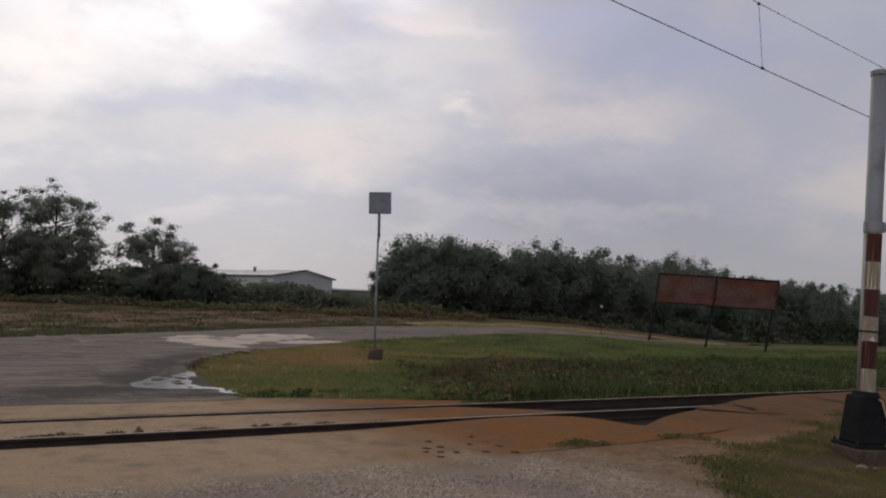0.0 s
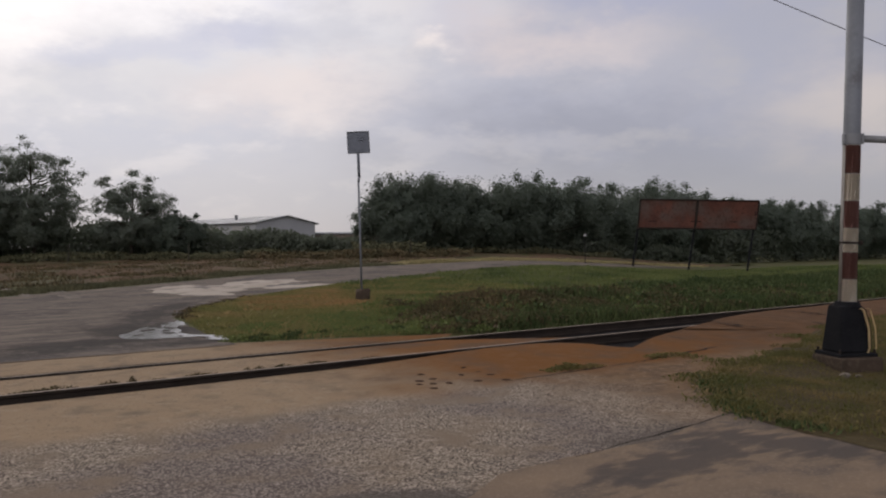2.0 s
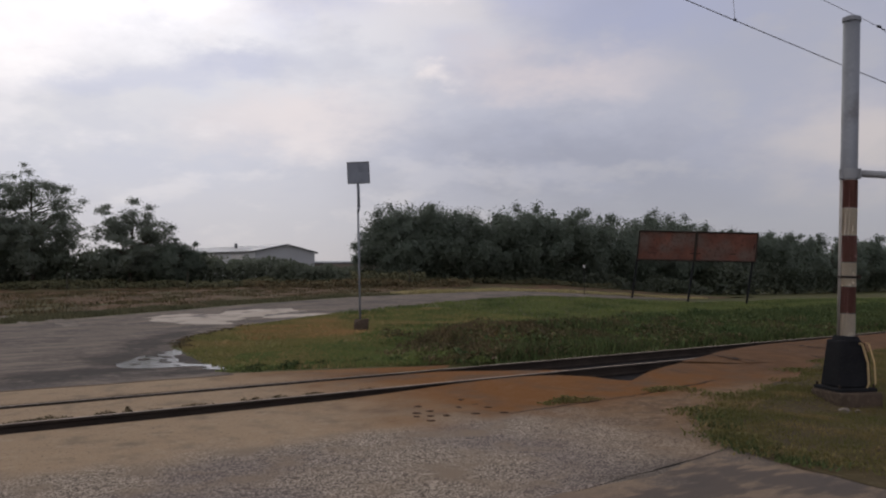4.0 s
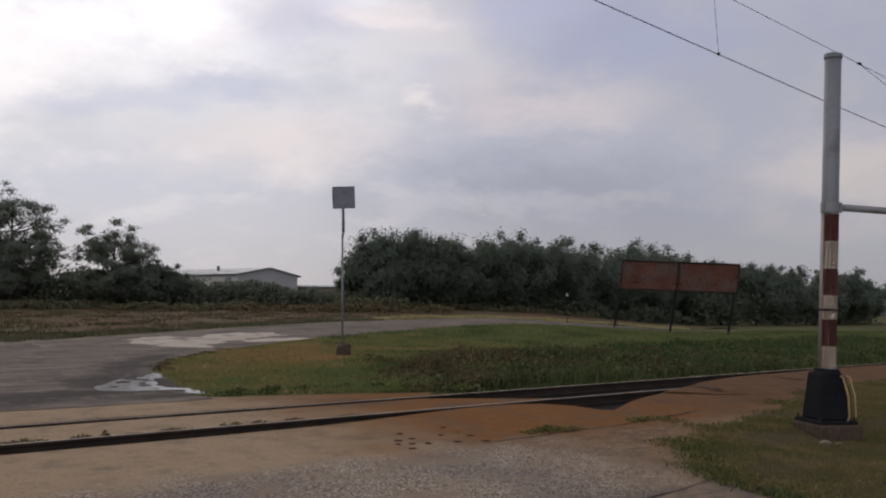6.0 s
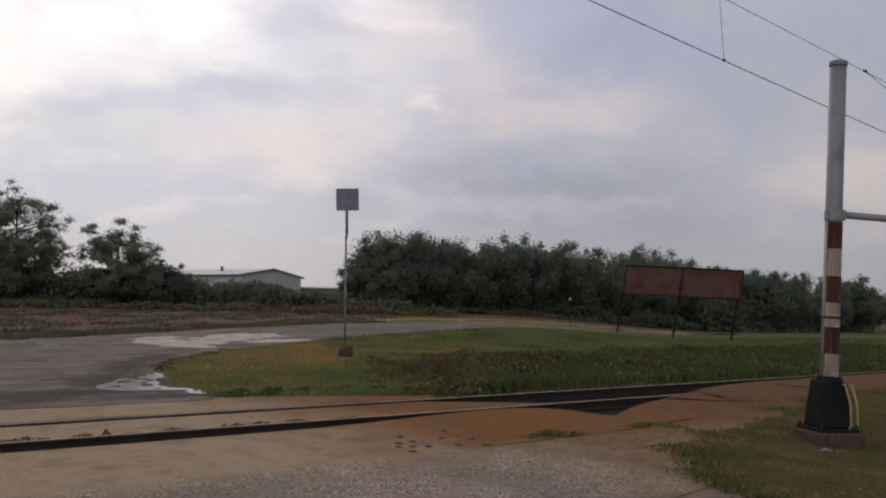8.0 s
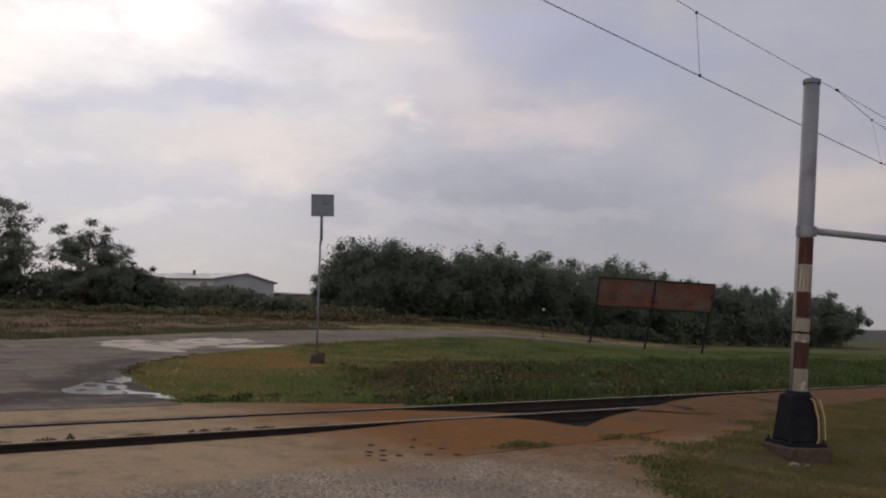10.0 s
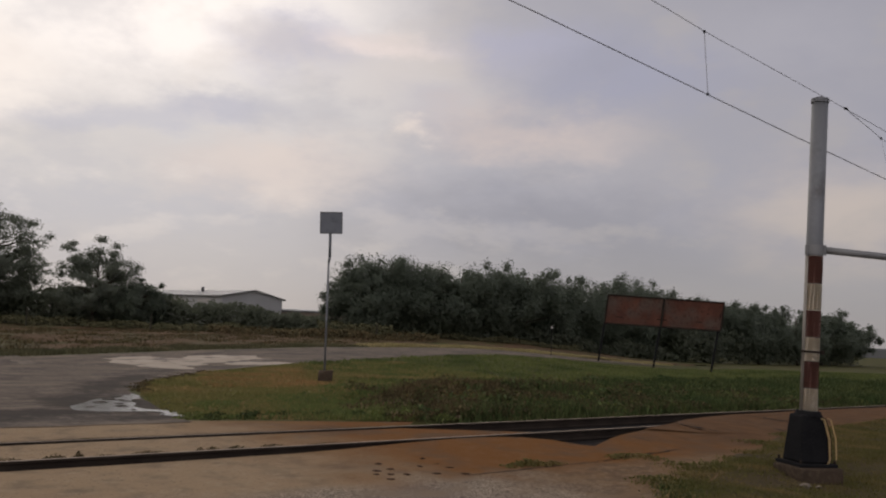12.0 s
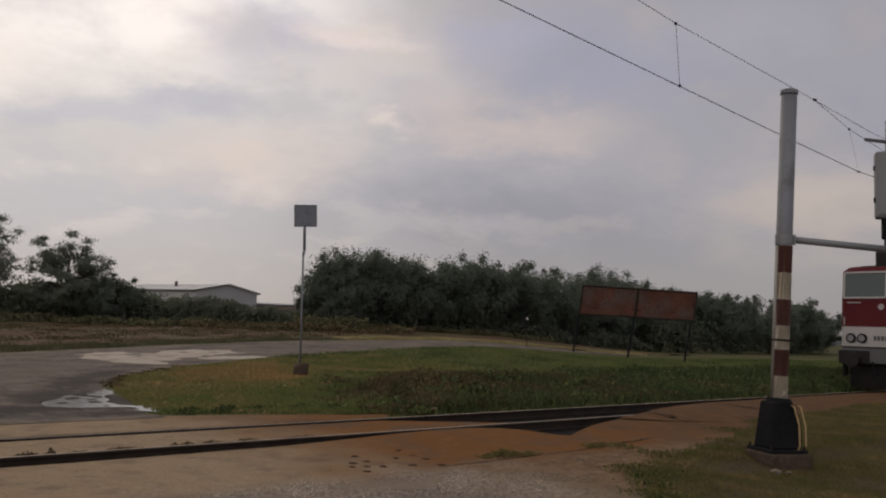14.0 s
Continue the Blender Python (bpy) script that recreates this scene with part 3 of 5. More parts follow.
for k, pts in enumerate((
        ((0.2, 20.4), (1.76, 22.6), (3.0, 23.3), (4.0, 22.2), (4.6, 23.8), (6.6, 24.2), (7.9, 24.1), (7.4, 21.6), (6.3, 21.0), (7.6, 19.3), (6.2, 18.6), (4.8, 18.6), (4.4, 19.6), (3.3, 18.2), (2.0, 16.1), (1.0, 16.9), (0.4, 18.2)),
        ((-8.5, 25.0), (-3.9, 26.8), (-3.0, 27.2), (-3.2, 25.4), (-4.5, 24.5), (-8.5, 22.5)),
        ((-2.83, 20.9), (-2.1, 21.4), (-2.0, 19.4), (-2.6, 18.8)), ((-3.5, 23.9), (-3.2, 22.8), (-3.6, 20.9), (-3.8, 22.1)),
        ((-2.9, 23.2), (-2.0, 23.9), (-1.9, 22.6), (-2.6, 22.0)))):
    tagged(drape("pavement_patch", pts, M_PATCH if k == 0 else M_CHIP, 0.020 + 0.0015 * k, 0.8, 0.75 if k < 2 else 0.35, True, seed=11 + k, step=0.3), "pale grey broken concrete patch in the worn road", "pavement patch", kind="structure")
puddle = drape("puddle", [(-4.42, 5.06), (-3.9, 5.9), (-3.5, 6.3), (-3.05, 7.4), (-2.74, 7.3), (-2.45, 7.7), (-2.86, 5.84), (-3.12, 4.66), (-3.2, 4.07), (-3.08, 3.48), (-2.92, 3.1), (-3.08, 2.72), (-3.36, 3.0), (-3.5, 3.79), (-3.85, 3.97), (-4.24, 4.41)], M_WATER, 0.022, 0.5, 0.42, True, level=lambda s, n: 0.0, seed=4, step=0.12)
r_ = random.Random(12)
for k, (s0, n0, w) in enumerate(((-3.95, 4.85, 0.07), (-3.65, 4.95, 0.09), (-3.35, 5.6, 0.08), (-3.62, 5.7, 0.10), (-3.2, 6.5, 0.10), (-3.0, 5.9, 0.07), (-2.9, 6.9, 0.08), (-3.4, 6.2, 0.06), (-4.1, 5.3, 0.07), (-3.42, 4.25, 0.04), (-3.2, 3.5, 0.04))):
    tagged(drape("mud_bank", [(s0 - w, n0 - w * 1.6), (s0 + w, n0 - w * r_.uniform(0.8, 1.6)), (s0 + w * r_.uniform(0.8, 1.5), n0 + w * 2), (s0 - w, n0 + w * r_.uniform(1, 2))], M_WET, 0.027 + 0.0005 * k, 0.3, 0.30, True, level=lambda s, n: 0.0, seed=40 + k, step=0.05), "dark mud showing above the puddle", "mud", "mud in the puddle", "structure")
tagged(puddle, "shallow rain puddle at the edge of the asphalt", "puddle", kind="structure")

# the crossing
def apron_z(s, n):
    return -0.095 + 0.085 * smooth(-3.4, 0.4, s) * smooth(-2.4, -1.2, n) - 0.03 * smooth(-4, -7, n)


def verge_z(s, n):
    return apron_z(s, n) + 0.009 - 0.11 * smooth(-4.45, -5.1, n) * smooth(0.6, 2.4, s)


apron = drape("apron", [(-40, -0.90), (-5, -0.88), (0.5, -0.84), (0.9, -0.92), (1.25, -1.1), (1.54, -1.44), (1.8, -1.86), (2.0, -1.97), (2.4, -1.8), (3.2, -1.45), (4.4, -1.05), (5.4, -0.9), (9, -0.9), (14, -1.2), (8.2, -2.55), (3.7, -4.1), (1.8, -4.5), (0.4, -5.1), (-0.4, -6.1), (-0.7, -7), (-0.6, -9), (-0.5, -20), (-40, -20)], M_APRON, 0.0, 0.7, 0.05, True, level=apron_z, seed=6, step=0.35)
tagged(apron, "silt-washed road of chippings and ochre sand by the rails", "road", kind="structure")
old = drape("road_patch", [(-0.95, -6.02), (-1.2, -6.06), (-2.5, -6.4), (-3.6, -6.36), (-4.3, -6.4), (-5.2, -7.0), (-5.7, -8.2), (-6, -20), (-0.5, -20), (-0.75, -9), (-0.9, -7)], M_OLDROAD, 0.0, 0.8, 0.06, True, level=lambda s, n: apron_z(s, n) + 0.004, seed=61, step=0.3)
tagged(old, "smooth tan old road surface beyond a crack", "road", kind="structure")
inner = drape("crossing_slab", [(-40, -0.70), (-2, -0.70), (0.4, -0.70), (2.0, -0.60), (0.9, 0.1), (0.0, 0.62), (-4, 0.62), (-40, 0.62)], M_APRON, 0.0, 0.6, 0.02, True, level=lambda s, n: -0.02, seed=7, step=0.35)
tagged(inner, "pale silted concrete between the rails", "pavement", kind="structure")
outer = drape("crossing_edge", [(-40, 0.80), (0.3, 0.80), (0.6, 1.15), (-1.2, 1.8), (-3.1, 2.45), (-6, 2.7), (-40, 2.7)], M_APRON, 0.0, 0.6, 0.06, True, level=lambda s, n: 0.006, seed=8, step=0.35)
tagged(outer, "silted concrete strip beyond the far rail", "pavement", kind="structure")
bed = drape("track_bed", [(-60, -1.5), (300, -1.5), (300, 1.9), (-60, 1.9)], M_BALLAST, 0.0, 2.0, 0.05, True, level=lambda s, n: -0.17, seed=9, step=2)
tagged(bed, "dark ballast bed under the rails", "track bed", kind="structure")
sand = drape("sand_drift", [(4.3, -1.08), (5.4, -0.74), (6.8, -0.2), (7.7, 0.05), (9, 0.2), (12, 0.3), (40, 0.3), (40, -1.6), (12, -1.8), (8, -2.3), (5.2, -1.6)], M_APRON, 0.0, 0.7, 0.05, True, level=lambda s, n: apron_z(s, n) + 0.005 + 0.022 * smooth(-1.6, -0.95, n), seed=10, step=0.35)
tagged(sand, "ochre sand drifted over the near rail", "sand", kind="structure")


def rail(n):
    """A flat-bottomed rail: foot, web and head."""
    prof = [(-0.07, -0.16), (0.07, -0.16), (0.07, -0.148), (0.01, -0.13), (0.009, -0.045), (0.035, -0.033), (0.036, -0.008), (0.028, 0.0), (-0.028, 0.0), (-0.036, -0.008), (-0.035, -0.033), (-0.009, -0.045), (-0.01, -0.13), (-0.07, -0.148)]
    k = len(prof)
    verts = [(s, n + y, z) for s in (-60, 300) for y, z in prof]
    faces = [(i, (i + 1) % k, k + (i + 1) % k, k + i) for i in range(k)] + [tuple(range(k))[::-1], tuple(range(k, 2 * k))]
    ob = raw("rail", verts, faces, M_RUST, TRACK)
    ob.data.materials.append(M_RAILTOP)
    ob.data.polygons[7].material_index = 1
    return tagged(ob, "rusty steel rail with a dull worn head", "rail", "rails of the track", "structure")


rail(-HALF), rail(HALF)


# ---- crossing signal beside the road ----
def build_signal():
    root = tagged(new("crossing_signal"), "grey steel crossing signal post with red and white bands, leaning", "railway signal")
    root.matrix_basis = pose(5.445, 11.95, 0)
    lean = Matrix.Rotation(radians(2.33), 4, "Y")

    def up(z):
        return lean @ Vector((0, 0, z))

    pad = box(0.66, 0.66, 0.34, (0.0, -0.04, -0.34), 0.025, Matrix.Rotation(radians(10), 4, "Z"))
    bmesh.ops.subdivide_edges(pad, edges=pad.edges[:], cuts=1)
    for v in pad.verts:
        v.co += noise.noise_vector(v.co * 5) * 0.012
    part("footing", pad, M_FOOT, root, "mossy chipped concrete footing")
    base = box(0.60, 0.58, 0.05, (0, 0, 0), 0.01, Matrix.Rotation(radians(10), 4, "Z"))
    part("base_plate", base, M_BLACK, root, "black steel base plate")
    hood = box(0.465, 0.47, 0.66, (0, 0, 0.05), 0.03, Matrix.Rotation(radians(10), 4, "Z"), taper=0.70)
    part("pedestal", hood, M_BLACK, root, "tapered black-painted pedestal")
    cap = rod(up(0.69), up(0.76), 0.19, 0.16, 24)
    part("collar", cap, M_BLACK, root)
    # bent cover plate on the road side of the pedestal, painted yellow at its rims
    q = Matrix.Rotation(radians(10), 4, "Z")
    flap = bmesh.new()
    ring = [(0.15, 0.68), (0.20, 0.66), (0.275, 0.40), (0.285, 0.12), (0.25, 0.05)]
    for y, out, wide in ((-0.258, -0.075, 0.036), (-0.250, 0.025, 0.024)):
        vs = [flap.verts.new(q @ Vector((x + out, y, z))) for x, z in ring]
        ws = [flap.verts.new(q @ Vector((x + out - wide, y, z - 0.01))) for x, z in ring]
        for i in range(len(ring) - 1):
            flap.faces.new((vs[i], vs[i + 1], ws[i + 1], ws[i]))
    bmesh.ops.solidify(flap, geom=flap.faces[:], thickness=0.03)
    part("cover_rim", flap, M_YELLOW, root, "faded yellow cover rim")
    flap2 = bmesh.new()
    vs = [[flap2.verts.new(q @ Vector((x - 0.012, y, z))) for x, z in ring] for y in (-0.19, 0.19)]
    for i in range(len(ring) - 1):
        flap2.faces.new((vs[0][i], vs[0][i + 1], vs[1][i + 1], vs[1][i]))
    bmesh.ops.solidify(flap2, geom=flap2.faces[:], thickness=0.012)
    part("cover", flap2, M_RUST, root, "bent rusty sheet cover")
    for k in range(4):
        a = radians(55 + 90 * k)
        p = Vector((math.cos(a) * 0.37, math.sin(a) * 0.36, 0))
        part("bolt", rod(p, p + Vector((0, 0, 0.10)), 0.018, None, 8), M_RUST, root)
    r = 0.113
    part("pole", rod(up(0.7), up(5.26), r + 0.004, r, 32), M_GALV, root, "galvanised tubular pole", True)
    lid = rod(up(5.25), up(5.31), r + 0.012, r + 0.012, 32)
    rod(up(5.31), up(5.335), r + 0.012, r * 0.6, 32, lid)
    part("cap", lid, M_GALV, root)
    part("painted_sleeve", rod(up(0.72), up(2.975), r + 0.0055, r + 0.0045, 32), M_CREAM, root, "dirty cream undercoat on the lower pole", True)
    # paint bands on the side that faces the traffic
    zs = [0.74, 1.08, 1.455, 1.80, 2.18, 2.57, 2.97]
    for k in range(6):
        bm = bmesh.new()
        n = 16
        rows = []
        for z in (zs[k] + 0.004, zs[k + 1] - 0.004):
            rr = r + 0.0075
            rows.append([bm.verts.new(lean @ Vector((rr * math.sin(radians(a)), -rr * math.cos(radians(a)), z))) for a in [-64 + 197 * i / n for i in range(n + 1)]])
        for i in range(n):
            bm.faces.new((rows[0][i], rows[0][i + 1], rows[1][i + 1], rows[1][i]))
        bmesh.ops.solidify(bm, geom=bm.faces[:], thickness=0.003)
        white = k % 2 == 0
        part("white_band" if white else "red_band", bm, M_WHITE if white else M_RED, root, "weathered white paint band" if white else "faded red paint band", True)
    strap = rod(up(1.575), up(1.605), r + 0.014, None, 32)
    part("strap", strap, M_RUST, root, "rusty steel strap")
    part("strap_clip", box(0.05, 0.08, 0.06, up(1.56) + Vector((0.15, -0.02, 0)), 0.006), M_RUST, root)
    clamp = rod(up(2.99), up(3.13), r + 0.014, None, 32)
    for s in (-1, 1):
        box(0.035, 0.05, 0.15, up(2.985) + Vector((s * (r + 0.016), -0.05, 0)), 0.008, None, clamp)
    part("clamp", clamp, M_GREYPAINT, root, "grey bolted clamp")
    a = up(3.07)
    e = Vector((1.70, 0.02, 2.975))
    part("arm", rod(a + Vector((0.10, 0, 0)), e, 0.052, None, 20), M_GREYPAINT, root, "grey tubular side arm", True)
    elbow = bmesh.new()
    bmesh.ops.create_uvsphere(elbow, u_segments=16, v_segments=10, radius=0.056, matrix=Matrix.Translation(e))
    part("elbow", elbow, M_GREYPAINT, root, "", True)
    top = e + Vector((0.05, 0, 1.95))
    part("upright", rod(e, top, 0.05, None, 20), M_GREYPAINT, root, "", True)
    # lamp housing, seen from behind
    turn = Matrix.Rotation(radians(-24), 4, "Z")
    c = Vector((1.745, -0.02, 3.43))
    body = box(0.44, 0.24, 1.0, c, 0.035, turn)
    housing = part("lamp_housing", body, M_GREYPAINT, root, "grey sheet-metal lamp housing seen from behind")
    part("housing_door", box(0.36, 0.02, 0.86, c + turn @ Vector((0, -0.125, 0.05)), 0.008, turn), M_GREYPAINT, housing)
    for z in (0.24, 0.72):
        part("hinge", box(0.035, 0.05, 0.07, c + turn @ Vector((-0.225, -0.06, z)), 0.006, turn), M_BLACK, housing)
    part("hood", box(0.30, 0.22, 0.5, c + turn @ Vector((0.12, 0.22, 0.2)), 0.03, turn), M_BLACK, housing, "black lamp hood")
    part("bracket", box(0.16, 0.12, 0.32, (1.68, -0.02, 3.12), 0.02, turn), M_BLACK, root, "black mounting bracket")
    part("bell", box(0.2, 0.2, 0.26, (1.9, -0.05, 3.12), 0.04, turn), M_GREYPAINT, root)
    part("cross_board", box(1.05, 0.035, 0.05, (1.88, 0.0, 4.55), 0.008, Matrix.Rotation(radians(4), 4, "Y")), M_LOCOGREY, root, "edge of a warning cross board")
    part("cross_clamp", box(0.10, 0.12, 0.09, (1.745, -0.02, 4.53), 0.01), M_BLACK, root)


build_signal()


# ---- road sign, seen from behind ----
def build_sign():
    x, y = -2.95, 24.73
    root = tagged(new("road_sign"), "grey-backed square road sign on a thin leaning post", "road sign")
    root.matrix_basis = pose(x, y, 0.0)
    foot = box(0.38, 0.36, 0.42, (0.02, 0, -0.06), 0.03, Matrix.Rotation(0.3, 4, "Z"), taper=0.9)
    bmesh.ops.subdivide_edges(foot, edges=foot.edges[:], cuts=1)
    for v in foot.verts:
        v.co += noise.noise_vector(v.co * 4) * 0.09
    part("footing", foot, M_FOOT, root, "broken earthy concrete footing")
    post = rod((0, 0, 0.1), (-0.055, 0, 3.55), 0.030, None, 12)
    rod((-0.055, 0, 3.55), (-0.03, 0, 3.72), 0.031, 0.045, 12, post)
    part("post", post, M_GALV, root, "thin galvanised post", True)
    part("upper_post", rod((-0.03, 0, 3.70), (-0.07, 0, 5.0), 0.042, None, 12), M_SIGNBACK, root, "thicker darker upper post", True)
    t = Matrix.Translation((-0.02, -0.05, 4.42)) @ Matrix.Rotation(radians(8), 4, "Z") @ Matrix.Rotation(radians(-2.5), 4, "Y")
    plate = box(0.63, 0.012, 0.63, (0, 0, 0), 0.004)
    plate.transform(t)
    part("plate", plate, M_SIGNBACK, root, "blue-grey sheet-metal back of the sign")
    rim = bmesh.new()
    for bx in ((0.66, 0.035, 0.025, (0, 0, -0.012)), (0.66, 0.035, 0.025, (0, 0, 0.617)), (0.025, 0.035, 0.63, (-0.32, 0, 0)), (0.025, 0.035, 0.63, (0.32, 0, 0))):
        box(bx[0], bx[1], bx[2], bx[3], 0.004, None, rim)
    rim.transform(t)
    part("rim", rim, M_DARKTRIM, root, "folded darker rim")
    b = box(0.13, 0.03, 0.12, (0.06, -0.015, 0.36), 0.006)
    b.transform(t)
    part("bracket", b, M_SIGNBACK, root)


build_sign()


# ---- rusted hoarding on posts ----
def build_hoarding():
    root = tagged(new("hoarding"), "rusted two-panel hoarding on thin dark posts in the grass", "billboard")
    a, b = Vector((13.18, 62.06, 0)), Vector((20.52, 58.1, 0))
    along = (b - a).normalized()
    back = Vector((-along.y, along.x, 0))
    lean, post_lean = radians(6.5), radians(10.0)

    def at(f, z, off=0.0, tilt=lean):
        p = a.lerp(b, f)
        return p + along * (z - 2.65) * math.tan(tilt) + back * off + Vector((0, 0, z))

    def low(f):
        return 2.76 + (2.46 - 2.76) * f

    def high(f):
        return 4.86 + (4.42 - 4.86) * f

    for k in range(2):
        f0, f1 = (0.0, 0.497) if k == 0 else (0.503, 1.0)
        bm = bmesh.new()
        nx, nz = 24, 8
        grid = []
        for j in range(nz + 1):
            row = []
            for i in range(nx + 1):
                f = f0 + (f1 - f0) * i / nx
                z = low(f) + (high(f) - low(f)) * j / nz
                dent = noise.noise(Vector((f * 9, z * 1.3, 2.0))) * 0.05
                row.append(bm.verts.new(at(f, z, dent)))
            grid.append(row)
        for j in range(nz):
            for i in range(nx):
                bm.faces.new((grid[j][i], grid[j][i + 1], grid[j + 1][i + 1], grid[j + 1][i]))
        bmesh.ops.solidify(bm, geom=bm.faces[:], thickness=-0.03)
        panel = part("panel", bm, M_BOARD, root, "rust-red dented sheet panel")
        fr = bmesh.new()
        for z0, z1 in ((low(f0), low(f1)), (high(f0), high(f1))):
            rod(at(f0, z0, -0.05), at(f1, z1, -0.05), 0.06, None, 6, fr)
        for f in (f0, f1):
            rod(at(f, low(f), -0.05), at(f, high(f), -0.05), 0.06, None, 6, fr)
        part("frame", fr, M_RUST, panel, "dark rusted frame")
    for f in (0.005, 0.5, 0.985):
        p = at(f, 0, 0.09)
        g = height(p.x, p.y)
        part("post", rod(at(f, g - 0.3, 0.09, post_lean), at(f, high(f) - 0.1, 0.09), 0.075, None, 8), M_BLACK, root, "thin dark steel post")
    part("rail", rod(at(0, low(0) + 0.5, 0.05), at(1, low(1) + 0.5, 0.05), 0.05, None, 6), M_RUST, root)


build_hoarding()


# ---- halls in the distance ----
def build_halls():
    root = tagged(new("warehouse"), "pale grey metal warehouse with a low gable roof", "warehouse")
    root.matrix_basis = pose(-39.7, 190, 0, 0, 0, 54)
    g, w, ln, eave, ridge = 0.6, 9.0, 48.0, 7.4, 8.95
    bm = bmesh.new()
    pts = [(-w, 0, g), (w, 0, g), (w, 0, eave), (0, 0, ridge), (-w, 0, eave)]
    vs = [[bm.verts.new((x, y + dy, z)) for x, y, z in pts] for dy in (0, ln)]
    bm.faces.new(vs[0])
    bm.faces.new(vs[1][::-1])
    for i in (1, 4, 0):
        j = (i + 1) % 5
        bm.faces.new((vs[0][i], vs[1][i], vs[1][j], vs[0][j]))
    part("wall", bm, M_WALL, root, "pale grey metal cladding")
    for s in (-1, 1):
        bm = bmesh.new()
        q = [(0, -0.5, ridge + 0.12), (s * (w + 0.5), -0.5, eave - 0.03), (s * (w + 0.5), ln + 0.5, eave - 0.03), (0, ln + 0.5, ridge + 0.12)]
        bm.faces.new([bm.verts.new(p) for p in q])
        bmesh.ops.solidify(bm, geom=bm.faces[:], thickness=0.2)
        part("roof", bm, M_ROOF, root, "light metal roof sheet")
        part("verge", rod((0, -0.55, ridge + 0.1), (s * (w + 0.55), -0.55, eave - 0.05), 0.13, None, 6), M_DARKTRIM, root, "dark verge trim")
        part("gutter", rod((s * (w + 0.55), -0.5, eave - 0.1), (s * (w + 0.55), ln, eave - 0.1), 0.16, None, 6), M_DARKTRIM, root)
    for k in range(5):
        part("window", box(0.1, 4.0, 0.9, (-w - 0.03, 6 + k * 8.5, eave - 1.6), 0.02), M_LOCOWHITE, root)
    part("vent", rod((-3, 14, eave + 0.8), (-3, 14, eave + 2.2), 0.35, None, 10), M_DARKTRIM, root)
    low = tagged(new("shed"), "low brown flat-roofed shed beside the warehouse", "shed")
    low.matrix_basis = pose(-26.5, 202, 0, 0, 0, -3)
    part("wall", box(16, 8, 4.2, (0, 0, 0.8)), M_CHIP, low)
    part("roof", box(16.6, 8.6, 0.35, (0, 0, 5.0), 0.05), M_ROOF, low, "pale roof edge")
    part("fascia", box(16.8, 8.8, 0.25, (0, 0, 4.7), 0.03), M_DARKTRIM, low)


build_halls()


# ---- trees and hedges ----
RNG = np.random.default_rng(7)


def leaves(centres, sizes, facing=None):
    """Many small folded leaf sprays, one quad each; facing turns them outwards and up, as leaves hang towards the light."""
    n = len(centres)
    d = RNG.normal(size=(n, 3))
    if facing is not None:
        face = facing * 1.0 + RNG.normal(size=(n, 3)) * 0.55 + np.array((0, 0, 0.35))
        d = np.cross(face, d)
    d /= np.linalg.norm(d, axis=1, keepdims=True)
    e = np.cross(d, RNG.normal(size=(n, 3)) if facing is None else face)
    e /= np.linalg.norm(e, axis=1, keepdims=True)
    a, b = d * sizes[:, None], e * sizes[:, None] * RNG.uniform(0.35, 0.7, (n, 1))
    v = np.stack([centres - a, centres - b * 0.9 + a * 0.1, centres + a, centres + b + a * 0.2], 1).reshape(-1, 3)
    f = np.arange(n * 4).reshape(n, 4)
    return v.tolist(), f.tolist()


def crown_points(h, w, dep, low, count, blobs, seed, clump_size=1.0, flat=1.0):
    """Leaf places on the shells of many clumps, and the way each one faces."""
    r = np.random.default_rng(seed)
    cs, rs = [], []
    for i in range(blobs):
        u = r.normal(size=3)
        u /= np.linalg.norm(u)
        k = r.uniform(0.45, 1.0) ** 0.6 * (2.0 - clump_size) ** 0.35
        z = low + (h - low) * (0.47 + 0.36 * u[2] * k)
        cs.append((u[0] * k * w * 0.40, u[1] * k * dep * 0.40, z))
        rs.append(r.uniform(0.12, 0.25) * min(w, h) * clump_size)
        if i % 3 == 0:   # twigs that stand out of the crown
            cs.append((u[0] * w * 0.52, u[1] * dep * 0.5, low + (h - low) * (0.5 + 0.47 * max(u[2], -0.4))))
            rs.append(r.uniform(0.05, 0.09) * min(w, h))
    cs, rs = np.array(cs), np.array(rs)
    pick = r.choice(len(cs), count, p=rs ** 1.7 / np.sum(rs ** 1.7))
    d = r.normal(size=(count, 3))
    d /= np.linalg.norm(d, axis=1, keepdims=True)
    p = cs[pick] + d * np.array((1, 1, flat)) * (rs[pick] * (0.3 + np.abs(r.normal(0, 0.45, count))).clip(0, 1.12))[:, None]
    p[:, 2] = np.maximum(p[:, 2], low * 0.4 + 0.05)
    out = (p - np.array((0, 0, h * 0.4))) / np.array((w, dep, h))
    out /= np.linalg.norm(out, axis=1, keepdims=True) + 1e-6
    return p, d * 0.5 + out


